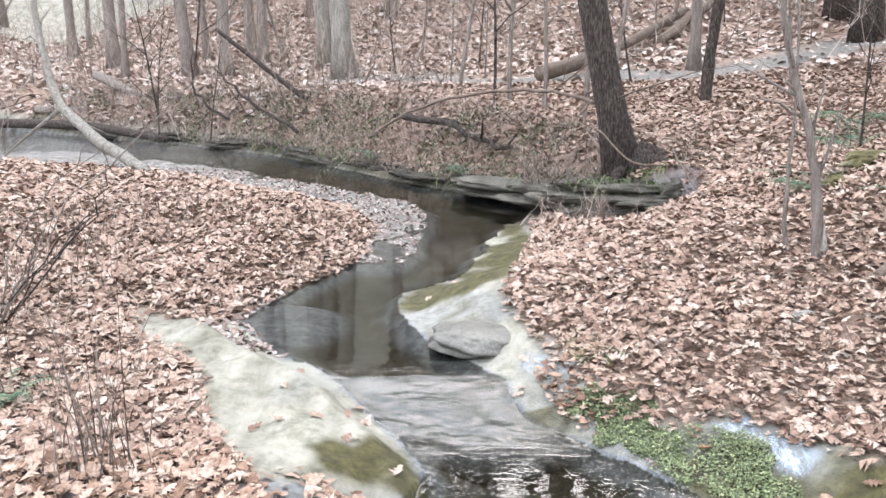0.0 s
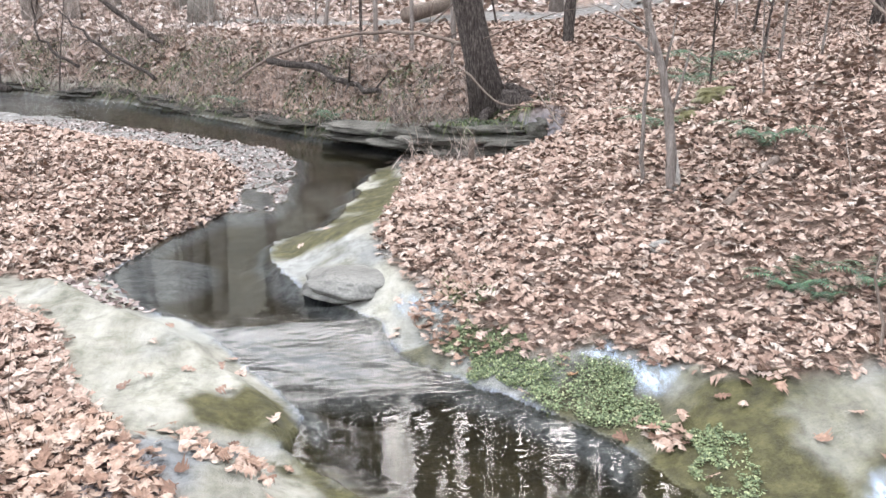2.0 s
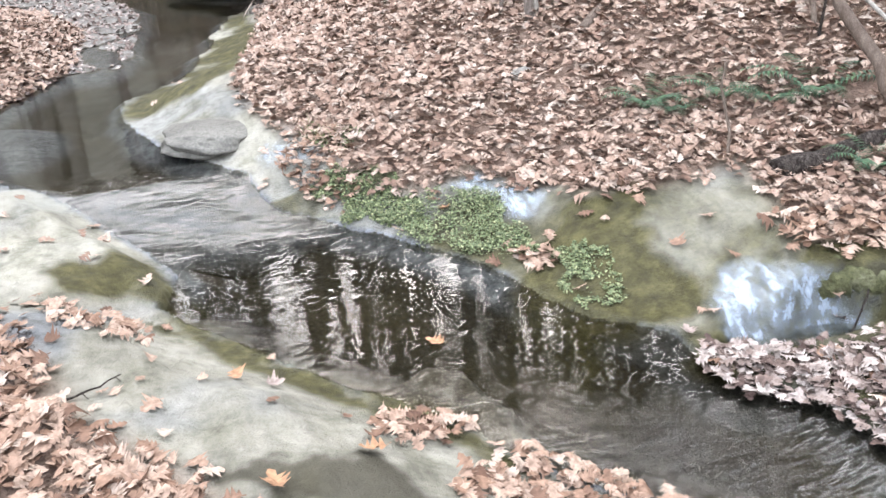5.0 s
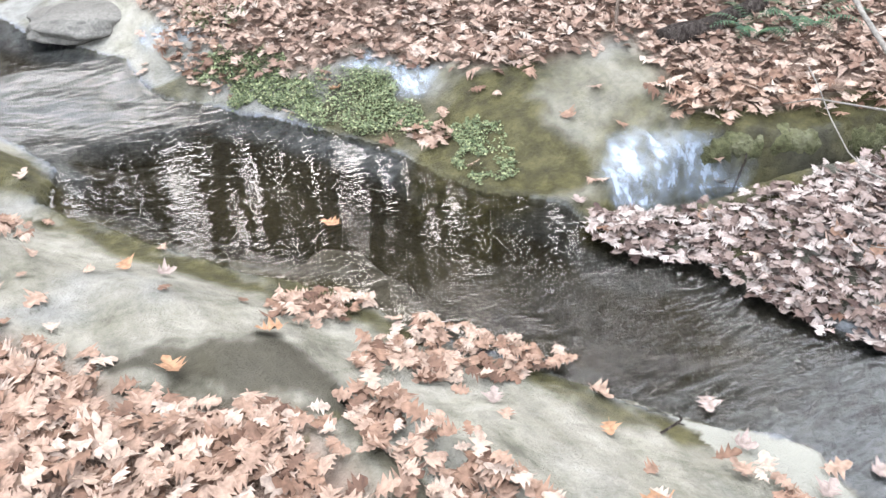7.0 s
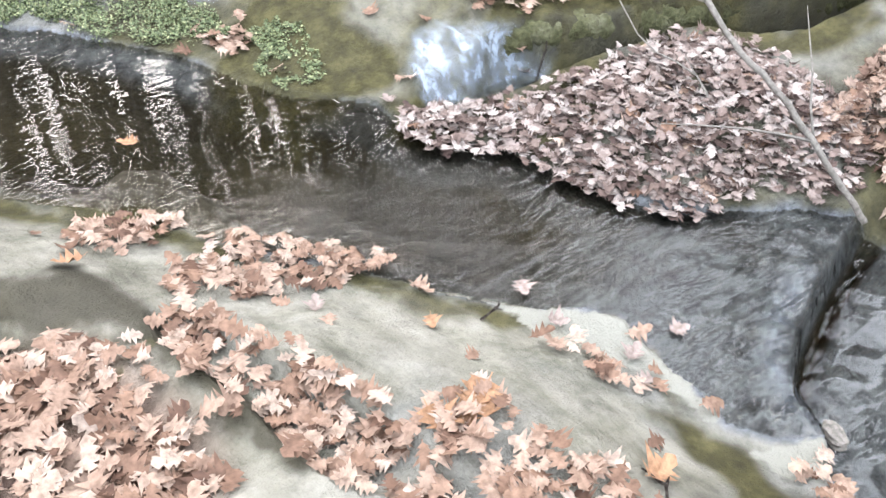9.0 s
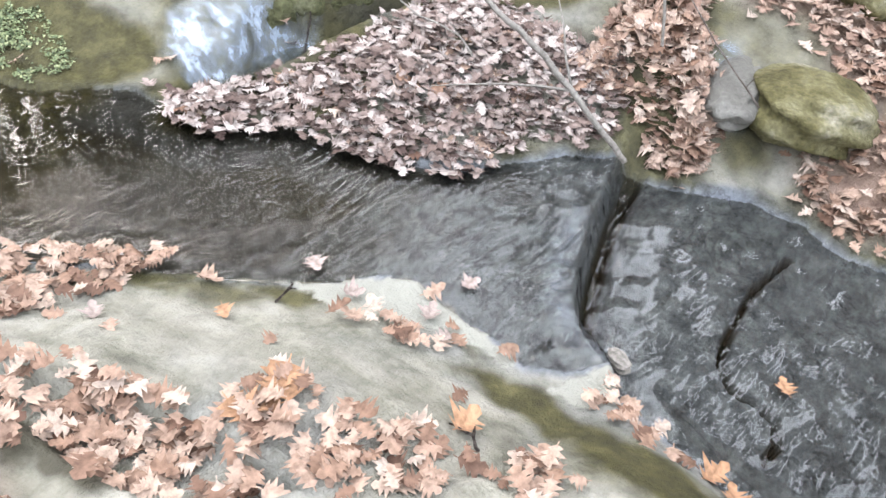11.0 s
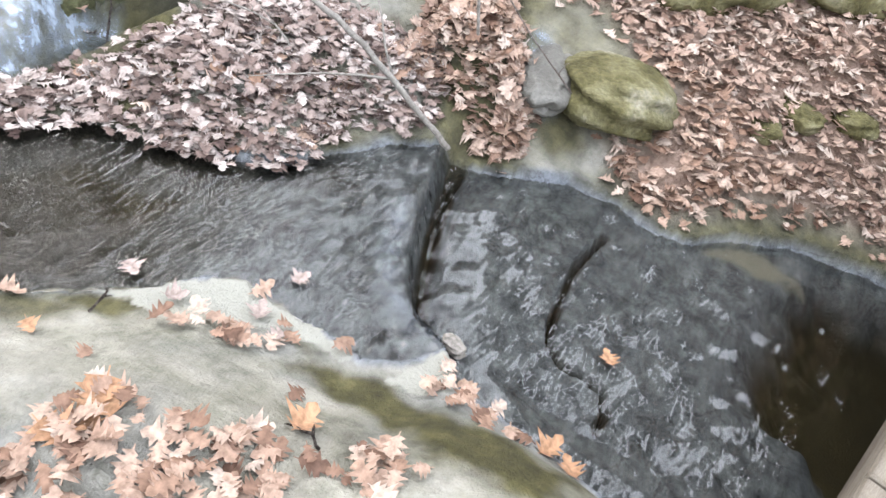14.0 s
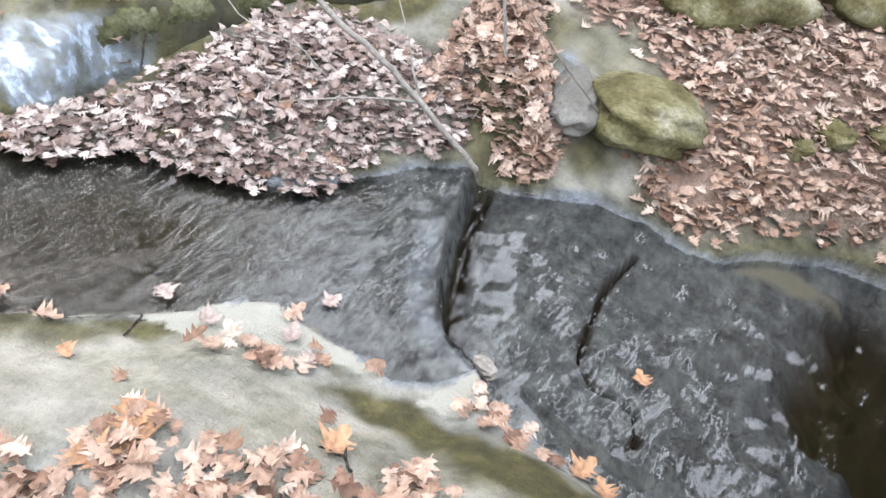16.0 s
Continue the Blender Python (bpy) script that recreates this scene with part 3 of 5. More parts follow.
path_line = [(-3.2, 24.9), (-1.1, 25.0), (1.6, 22.8), (4.0, 22.6), (5.8, 21.6), (7.8, 22.0), (11, 23.5)]
wet = wet * (1 - silt_bar)
sandy = np.maximum(sandy, .5 * silt_bar)
sandy = np.maximum(sandy, smooth(1.25 - near_line(path_line, gx, gy)[0] / 1.3 + fbm(gx, gy, .8) * .8))
BAND_UP = [(-.98, 4.55), (-.70, 4.81), (-.40, 4.77), (-.26, 4.41), (.03, 4.08), (.40, 3.53), (.76, 2.93), (.85, 2.81), (.60, 3.02), (.25, 3.43), (-.13, 3.84), (-.37, 4.14), (-.55, 4.35), (-.82, 4.33)]
BAND_LOW = [(1.72, .91), (1.86, .86), (1.87, .68), (1.85, .44), (1.86, .21), (1.88, .0), (1.84, -.2), (1.6, -.06), (1.59, .3), (1.7, .58)]


def patch(poly, soft=.08, ragged=.12, scale=5):
    return smooth((depth_in(poly, gx, gy) + ragged * fbm(gx, gy, scale)) / soft + .5)


BAND_RIM = [(1.3, 2.12), (1.5, 1.9), (1.63, 1.68), (1.72, 1.45), (1.6, 1.5), (1.5, 1.79), (1.3, 2.02)]
mossy = np.maximum(np.maximum(patch(BAND_UP, .22, .25, 4), patch(BAND_LOW, .14)), .85 * patch(BAND_RIM, .08, .08))
thin_band = smooth(1.3 - np.abs(d_left - .1) / (.09 + .16 * fbm(gx, gy, 3))) * (~in_bed) * (d_left < d_right) * (gy < 3) * (gy > .6)
bank_band = smooth(1.25 - np.abs(d_left - .09) / (.1 + .1 * fbm(gx, gy, 3))) * (~in_bed) * (d_left < d_right) * (gy < 4.1) * (gy > 2.4)
mossy = np.maximum(mossy, bank_band * smooth(fbm(gx, gy, 3) * 2 + .75))
mossy = np.maximum(mossy, .7 * thin_band * smooth(fbm(gx, gy, 2.4) * 2.2 + .5))
MOSS_STRIP = [(.5, 10.43), (.88, 11.6), (1.12, 10.1), (.75, 8.6), (.5, 7.6), (.2, 7.4), (-.1, 7.25), (-.5, 7.4), (-.6, 7.95), (-.15, 8.45), (.2, 9.1)]
mossy = np.maximum(mossy, patch(MOSS_STRIP, .3, .35, 3))
MOSS_SLOPE = [(1.6, 3.5), (1.72, 4.05), (2.05, 4.2), (2.35, 4.05), (2.6, 3.65), (2.5, 3.25), (2.3, 2.95), (1.95, 3.0)]
mossy = np.maximum(mossy, smooth(depth_in(MOSS_SLOPE, gx, gy) / .4 + .6 + fbm(gx, gy, 2.2) * 1.8))
mossy = np.maximum(mossy, .8 * stony * smooth(.75 + fbm(gx + 3, gy, 2.0) * 1.6) * (d_right < d_left) * (gy < 5.4) * ~in_bed)
wall = smooth(1.4 - np.abs(depth_in(TROUGH, gx, gy) + .13) / .13) * (gx > 2.85) * smooth((gx + gy * .9 - 5.0) / .15)
mossy = np.maximum(mossy, wall * smooth(.7 + fbm(gx, gy, 4) * 1.5))
MOSS_WALL = [(2.78, 3.0), (3.0, 2.97), (3.2, 2.78), (3.45, 2.66), (3.75, 2.56), (4.1, 2.4), (4.5, 2.24), (4.95, 2.15), (5.0, 2.3), (4.6, 2.42), (4.2, 2.56), (3.85, 2.72), (3.5, 2.84), (3.25, 2.98), (2.92, 3.16)]
mossy = np.maximum(mossy, patch(MOSS_WALL, .1, .08))
TAN = [(2.42, 3.87), (2.7, 3.95), (2.97, 3.59), (2.9, 3.43), (2.61, 3.44), (2.48, 3.35), (2.26, 3.59)]
OLIVE = [(1.63, 4.24), (1.91, 4.2), (2.2, 4.16), (2.33, 3.73), (2.37, 3.32), (2.26, 2.99), (2.05, 3.27), (1.83, 3.5), (1.7, 3.79)]
tan_rock = patch(TAN, .15)
mossy = np.maximum(mossy, patch(OLIVE, .2, .2, 3)) * (1 - .4 * tan_rock)
mossy = np.clip(mossy * 1.15, 0, 1) * .95
trough = smooth(depth_in(TROUGH, gx, gy) / .12 + 1.1)
wet = np.maximum(wet, trough)
# side pool coloured dark for the shade below the mossy rim
silt_shade = np.maximum(silt_shade, .85 * trough)
# back of the undercut toned dark, standing in for its shade
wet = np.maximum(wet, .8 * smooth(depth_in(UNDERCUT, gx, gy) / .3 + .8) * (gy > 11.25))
wet = np.maximum(wet, .35 * stony * smooth(.6 + fbm(gx, gy, 2.5) * 1.5) * (d_right < d_left) * (gy < 9) * ~in_bed)
STAIN = [(-.19, 2.48), (.05, 2.52), (.4, 2.5), (.5, 2.2), (.54, 1.77), (.63, 1.47), (.6, 1.25), (.46, 1.74), (.42, 2.1), (.16, 2.19), (-.08, 2.33)]
SEAM = [(.36, 2.5), (.44, 2.34), (.5, 2.14), (.5, 1.94), (.55, 1.72), (.63, 1.46), (.62, 1.24)]
silt_shade = np.maximum(silt_shade, .8 * patch(STAIN, .1, .14, 8))
# dark inside of the crack put into the colour, beyond its shallow groove
silt_shade = np.maximum(silt_shade, .95 * smooth(1.5 - near_line(CRACK, gx, gy)[0] / (.018 + .012 * fbm(gx, gy, 9))) * in_bed)
# shade under the overhanging far bank, painted along its foot
silt_shade = np.maximum(silt_shade, .85 * smooth((.55 - d_right) / .3) * (gy > 11.2) * ~in_bed)
# shadowed edge of the upper slab, painted along the seam
silt_shade = np.maximum(silt_shade, .85 * smooth(1.4 - near_line(SEAM, gx, gy)[0] / .05))
wet = wet * (1 - .8 * tan_rock)
wet = np.maximum(wet, np.where(gy > 2.8, .55, .3) * smooth(fbm(gx + 4, gy, 1.3) * 2.4 - .1) * (gy < 7) * (d_left < d_right) * (d_left < 2.5))
PALE_LIP = [(1.57, 1.79), (1.7, 1.64), (1.83, 1.46), (1.97, 1.38), (2.03, 1.26), (1.99, 1.16), (2.0, 1.03), (1.97, .88), (1.96, .77), (1.9, .77), (1.89, .88), (1.87, .99), (1.83, 1.17), (1.79, 1.31), (1.73, 1.4), (1.71, 1.54), (1.62, 1.69)]
PALE_TIP = [(1.91, .57), (2.03, .57), (2.12, .48), (2.19, .41), (2.12, .33), (1.95, .39), (1.92, .51)]
PALE_SPOT = [(3.9, -.27), (4.1, -.42), (4.2, -.6), (4.12, -.86), (4.05, -.75), (3.98, -.45)]
PALE_RIB = [(-1.5, 6.2), (-1.25, 6.25), (-1.0, 5.83), (-1.05, 5.55), (-1.3, 5.7)]
pale = np.maximum(np.maximum(patch(PALE_LIP, .02, .11, 13), patch(PALE_TIP, .02, .08, 13)), np.maximum(.85 * patch(PALE_SPOT, .06, .08, 7), .6 * patch(PALE_RIB, .12, .2)))
mossy = mossy * (1 - pale)
for name, value in (("rock", stony), ("wet_rock", wet), ("silt", silt_shade), ("sand", sandy), ("moss", mossy), ("pale", pale)):
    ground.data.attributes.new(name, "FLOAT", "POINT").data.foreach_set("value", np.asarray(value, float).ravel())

wz = water_level(gx, gy)
rolls = smooth((step_line(gx) + .55 - gy) / .4) * (1 - .6 * smooth((step_line(gx) - gy - .1) / .2)) * (gy < 3)
wz = wz + .03 * fbm(gx * .7 + gy * .5, gy, 6, 3) * smooth(1 - np.abs(gy + .12 * gx - 5.4) / .8) + .032 * fbm(gx * .8 + gy * .4, gy * 1.5, 7, 2) * rolls
wet_face = ((wz > gz - .02) & (in_bed | (depth_in(TROUGH, gx, gy) > -.08)) & (radii[:, None] < 60)).ravel()
keep = wet_face[quads].any(1)
used, back = np.unique(quads[keep], return_inverse=True)
water = mesh_object("water", np.stack([gx, gy, wz], -1).reshape(-1, 3)[used], back.reshape(-1, 4), WATER)
chute = smooth(1 - np.abs(gy + .12 * gx - 5.4) / .8) * (gy > 4)
outflow = smooth((4.9 - gy - .3 * gx) / .5) * smooth((gy + .9 * gx - 3.6) / -.5 + 1) * (gy > 2.9)
chop_at = (.03 + .03 * smooth(fbm(gx, gy, .9) * 2 + .1) + .6 * chute + .14 * outflow + .34 * smooth((2.95 - gy - .1 * gx) / .5) * (gy < 3.2) * (1 - smooth((step_line(gx) - gy) / .25))
           + .85 * smooth((step_line(gx) + .75 - gy) / .6) * (1 - .88 * smooth((step_line(gx) - gy) / .25)) * (gy < 3) + .9 * smooth((-3.6 - gx) / 1.5) * (gy > 14))
water.data.attributes.new("chop", "FLOAT", "POINT").data.foreach_set("value", np.clip(chop_at, 0, 1).ravel()[used])
tagged(water, "clear shallow stream with pools, a chute and a low step", "water", kind="structure")
water.visible_shadow = False


# ---- fallen leaves ----
def leaf_shape(us, ws, curl, bend, twist, seed=0):
    """A lobed leaf round its midrib; the seed makes the two halves differ and crumples the blade."""
    rnd_ = np.random.RandomState(seed)
    us, ws = np.array(us, float), np.array(ws, float)
    jit = lambda: 1 + .45 * (rnd_.rand(len(ws)) - .5) * (ws > .05)
    slant = .07 * (ws > .15)
    mid = np.stack([us, .04 * np.sin(us * 3 + seed), 0 * us], -1)
    lt, rt = np.stack([us + slant * rnd_.rand(len(us)), ws * jit() * 1.1, 0 * us], -1), np.stack([us + slant * rnd_.rand(len(us)), -ws * jit() * 1.1, 0 * us], -1)
    v = np.concatenate([mid, lt, rt])
    v[:, 2] = curl * v[:, 1] ** 2 * 4 + bend * (v[:, 0] - .5) ** 2 * 2 + twist * v[:, 0] * v[:, 1] + .06 * (rnd_.rand(len(v)) - .5) * (np.abs(v[:, 1]) > .12)
    v[:, 0] -= .5
    k = len(us)
    f = [[q, q + 1, k + q + 1, k + q] for q in range(k - 1)] + [[q + 1, q, 2 * k + q, 2 * k + q + 1] for q in range(k - 1)]
    return v, np.array(f)


FINE = ((0, .14, .22, .32, .43, .52, .64, .74, .86, 1.0), (.012, .015, .2, .1, .36, .12, .4, .14, .2, .03))
STAR = ((0, .16, .25, .34, .45, .54, .64, .74, .86, 1.0), (.012, .015, .3, .15, .46, .17, .36, .12, .17, .02))
MID = ((0, .18, .27, .45, .55, .72, 1.0), (.02, .24, .06, .42, .08, .36, .02))
LOW = ((0, .22, .4, .7, 1.0), (.02, .34, .07, .42, .03))
FAR = ((0, .4, 1.0), (.08, .33, .06))
CURLS = [(.12, .12, .12), (-.1, .14, -.18), (.28, -.1, .2), (.04, .1, .08), (.5, .2, -.2), (.18, .22, .22), (-.18, .16, .1), (.08, -.16, -.25)]


def scatter(name, mat, spots, size, shape, tilt, label, seed, lift=.012):
    """One mesh of loose leaves lying at the given places."""
    rnd = np.random.RandomState(seed)
    N = len(spots)
    kinds = [leaf_shape(*(STAR if shape is FINE and q % 3 == 2 else shape), *c, q) for q, c in enumerate(CURLS + CURLS[::-1])]
    kind = rnd.randint(len(kinds), size=N)
    yaw, tx, ty = rnd.rand(N) * 2 * np.pi, rnd.randn(N) * tilt, rnd.randn(N) * tilt
    big = size * (.65 + .7 * rnd.rand(N))
    V, F, base = [], [], 0
    for q, (v, f) in enumerate(kinds):
        m = kind == q
        if not m.any():
            continue
        p = v[None] * big[m][:, None, None]
        p[..., 2] *= np.where(rnd.rand(m.sum()) < .5, 1, -1)[:, None]
        a, b_ = np.sin(tx[m])[:, None], np.sin(ty[m])[:, None]
        p[..., 2] += a * p[..., 0] + b_ * p[..., 1]
        c, s = np.cos(yaw[m])[:, None], np.sin(yaw[m])[:, None]
        w = np.stack([c * p[..., 0] - s * p[..., 1], s * p[..., 0] + c * p[..., 1], p[..., 2]], -1)
        w[..., 2] -= w[..., 2].min(1, keepdims=True) * .6
        w += spots[m][:, None]
        V.append(w.reshape(-1, 3))
        F.append((f[None] + (np.arange(m.sum()) * len(v))[:, None, None] + base).reshape(-1, 4))
        base += m.sum() * len(v)
    V, F = np.concatenate(V), np.concatenate(F)
    V[:, 2] += lift
    return tagged(mesh_object(name, V, F, mat), label, "leaves", kind="stuff")


def cover(x, y):
    """How thickly leaves lie, 0 to 1."""
    c = np.maximum(smooth(depth_in(LEAF_LEFT, x, y) / .3 + .45), smooth(depth_in(LEAF_RIGHT, x, y) / .2 + .65))
    c = np.maximum(c * (depth_in(PILE_LONG, x, y) < -.02), .12 * smooth(depth_in(PILE_LONG, x, y) / .08 + .6))
    c = np.maximum(c, smooth(depth_in(PILE_SHORT, x, y) / .08 + .6))
    for p in PATCHES:
        c = np.maximum(c, .12 * smooth(depth_in(p, x, y) / .1 + .6))
    steep_bank = near_line(np.array(RIGHT)[:8], x, y)[0]
    c = c * (1 - .6 * smooth((.7 - steep_bank) / .4) * (y > 12))
    d = near_line(path_line, x, y)[0]
    c = c * (1 - smooth(depth_in(TROUGH, x, y) / .1 + .3))
    c = c * (1 - .9 * smooth(1.6 - d / 1.1))
    return np.maximum(c, .007 * (y < 8) * (x < 3.2))


def leaf_spots(r0, r1, per_m2, seed, extra=0.05, widest=128):
    rnd = np.random.RandomState(seed)
    a0, a1 = radians(-44), radians(widest)
    count = int(per_m2 * (a1 - a0) / 2 * (r1 * r1 - r0 * r0))
    r, a = np.sqrt(r0 * r0 + rnd.rand(count) * (r1 * r1 - r0 * r0)), a0 + rnd.rand(count) * (a1 - a0)
    x, y = r * np.sin(a), r * np.cos(a)
    c = cover(x, y)
    h, bed, dr, dl = land(x, y)
    ok = (rnd.rand(count) < c) & ~(bed & (mound(x, y) < .005))
    x, y, h = x[ok], y[ok], h[ok] + mound(x[ok], y[ok])
    return np.stack([x, y, h + rnd.rand(len(x)) * extra * c[ok]], -1)


near_leaves = scatter("leaf_litter", NEAR_LEAF, leaf_spots(.6, 4.6, 820, 1, .05), .088, FINE, .26, "thick litter of tan and brown oak leaves on the bank", 11)
mid_leaves = scatter("leaf_litter", LEAF, leaf_spots(4.6, 7.5, 900, 2, .05), .074, MID, .26, "thick litter of tan and brown oak leaves on the slope", 12)
slope_leaves = scatter("leaf_litter", LEAF, leaf_spots(7.5, 12, 700, 5, .045), .076, LOW, .27, "thick litter of tan and brown oak leaves on both banks", 15)
far_leaves = scatter("leaf_litter", LEAF, leaf_spots(12, 22, 260, 3, .05, 52), .1, FAR, .28, "litter of brown oak leaves under the far trees", 13)
hill_leaves = scatter("leaf_litter", HAZY_LEAF, leaf_spots(22, 45, 40, 4, .08, 40), .2, FAR, .3, "leaf litter on the wooded hillside, coloured pale as through haze", 14)


def drift(poly, per_m2, seed):
    r_ = np.random.RandomState(seed)
    p = np.array(poly)
    lo, hi = p.min(0), p.max(0)
    N = int(per_m2 * np.prod(hi - lo))
    x, y = lo[0] + r_.rand(N) * (hi[0] - lo[0]), lo[1] + r_.rand(N) * (hi[1] - lo[1])
    ok = depth_in(poly, x, y) > -.09 * r_.rand(N) ** 1.5
    x, y = x[ok], y[ok]
    return np.stack([x, y, np.maximum(land(x, y)[0], water_level(x, y)) + mound(x, y) + r_.rand(len(x)) ** 2 * .05], -1)


scatter("leaf_drift", PALE_LEAF, drift(PILE_LONG, 1700, 1), .07, FINE, .2, "long drift of pale wet oak leaves beside the water", 16)
scatter("leaf_drift", LEAF, drift(PILE_SHORT, 1300, 2), .08, FINE, .45, "heap of brown oak leaves caught on the rocks", 17)
for q, p in enumerate(PATCHES):
    scatter("leaf_drift", NEAR_LEAF, drift(p, 260 if q in (1, 8, 10) else 400 if q in (6, 7) else 560, 3 + q), .08, FINE, .2, "drift of curled tan oak leaves on the bare rock", 18 + q)

rs = np.random.RandomState(33)
mx, my = -8 + 9 * rs.rand(60000), 6.3 + 11 * rs.rand(60000)
mh, mbed, mdr, mdl = land(mx, my)
ok = ((mbed & (mh > water_level(mx, my) - .004) & (rs.rand(60000) < .45)) | (~mbed & (mdl < .35) & (mdl < mdr) & (rs.rand(60000) < .9)))
scatter("leaf_scraps", PALE_LEAF, np.stack([mx, my, mh], -1)[ok], .055, FAR, .3, "dark wet scraps of leaves on the gravel margin", 31, .004)

# white water where the side trickle tumbles down, and sky sheen painted elsewhere
FROTH_SHEEN = bpy.data.materials.new("white_water_sheen")
FROTH_SHEEN.use_nodes = True
n, l = FROTH_SHEEN.node_tree.nodes, FROTH_SHEEN.node_tree.links
b = n["Principled BSDF"]
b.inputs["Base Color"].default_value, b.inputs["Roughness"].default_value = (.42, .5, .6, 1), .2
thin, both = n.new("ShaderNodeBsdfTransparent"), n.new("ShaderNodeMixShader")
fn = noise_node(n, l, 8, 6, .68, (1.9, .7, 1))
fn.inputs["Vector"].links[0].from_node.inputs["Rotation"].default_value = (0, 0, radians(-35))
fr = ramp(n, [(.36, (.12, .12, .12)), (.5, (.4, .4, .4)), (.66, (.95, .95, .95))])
l.new(fn.outputs["Fac"], fr.inputs["Fac"])
edge = n.new("ShaderNodeAttribute")
edge.attribute_name = "body"
em = n.new("ShaderNodeMath")
em.operation = "MULTIPLY"
l.new(fr.outputs["Color"], em.inputs[0])
l.new(edge.outputs["Fac"], em.inputs[1])
l.new(em.outputs[0], both.inputs["Fac"])
l.new(thin.outputs["BSDF"], both.inputs[1])
l.new(b.outputs["BSDF"], both.inputs[2])
l.new(both.outputs["Shader"], n["Material Output"].inputs["Surface"])
bump(n, l, b, fn.outputs["Fac"], .6, .02)
# first patch is the trickle; wet slab and step lip get painted reflections
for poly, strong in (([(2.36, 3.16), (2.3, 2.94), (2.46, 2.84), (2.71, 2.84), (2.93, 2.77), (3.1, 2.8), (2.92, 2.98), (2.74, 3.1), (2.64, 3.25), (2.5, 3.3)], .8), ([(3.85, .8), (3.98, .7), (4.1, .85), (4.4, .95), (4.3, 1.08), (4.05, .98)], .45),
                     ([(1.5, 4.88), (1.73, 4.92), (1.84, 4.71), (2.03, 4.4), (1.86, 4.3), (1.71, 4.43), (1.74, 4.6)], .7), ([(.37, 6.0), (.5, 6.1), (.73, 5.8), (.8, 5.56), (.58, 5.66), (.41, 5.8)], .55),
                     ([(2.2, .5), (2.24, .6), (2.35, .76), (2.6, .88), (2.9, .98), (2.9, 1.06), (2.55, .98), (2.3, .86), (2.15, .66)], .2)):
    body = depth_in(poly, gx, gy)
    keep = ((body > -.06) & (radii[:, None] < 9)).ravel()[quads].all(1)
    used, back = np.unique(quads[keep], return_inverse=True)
    ob = mesh_object("water", np.stack([gx, gy, np.maximum(gz + .014, wz * in_bed - 9 * ~in_bed + .005) + .012 * fbm(gx, gy, 12, 2)], -1).reshape(-1, 3)[used], back.reshape(-1, 4), FROTH_SHEEN)
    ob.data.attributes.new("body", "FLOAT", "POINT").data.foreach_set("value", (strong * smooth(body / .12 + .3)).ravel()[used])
    tagged(ob, "thin bluish white trickle of water and painted sky sheen over rock", "water", kind="structure")

# ---- things: helpers ----
def thing(name, x, y, z, label, category, group=""):
    e = new(name)
    e.location = (x, y, z)
    e.empty_display_size = .1
    return tagged(e, label, category, group)


def part(name, piece, mat, parent, label="", flat=False):
    v, f = piece
    return mesh_object(name, np.asarray(v, float), f, mat, parent, label, not flat)


def rock_mesh(size, seed, rough=.18, cells=28):
    """A worn boulder: a squashed ball broken up by noise and flattened planes."""
    a, p = np.meshgrid(np.linspace(0, 2 * np.pi, cells * 2, endpoint=False), np.linspace(-np.pi / 2, np.pi / 2, cells))
    d = np.stack([np.cos(p) * np.cos(a), np.cos(p) * np.sin(a), np.sin(p)], -1)
    s = seed * 13.1
    r = 1 + rough * (value_noise(d[..., 0] * 1.7 + s + 3 * d[..., 2], d[..., 1] * 1.7 + s) + .5 * value_noise(d[..., 0] * 4 + s, d[..., 1] * 4 + d[..., 2] * 4 + s)
                     + .2 * value_noise(d[..., 0] * 11 + d[..., 2] * 9 + s, d[..., 1] * 11 + s)) * 1.6
    v = np.sign(d) * np.abs(d) ** .8 * r[..., None] * np.array(size)
    rows_, cols_ = p.shape
    i, j = np.arange(rows_ - 1)[:, None] * cols_, np.arange(cols_)[None]
    f = np.stack([i + j, i + (j + 1) % cols_, i + cols_ + (j + 1) % cols_, i + cols_ + j], -1).reshape(-1, 4)
    return v.reshape(-1, 3), f.tolist()


def rock(name, x, y, size, turn, mat, seed, label, group="", sink=.35, tilt=(0, 0), rough=.18, z=None):
    v, f = rock_mesh(size, seed, rough)
    ob = mesh_object(name, v, f, mat)
    base = height(x, y) if z is None else z
    ob.matrix_world = pose(x, y, base + size[2] * (1 - 2 * sink), tilt[0], tilt[1], turn)
    return tagged(ob, label, "rock", group)


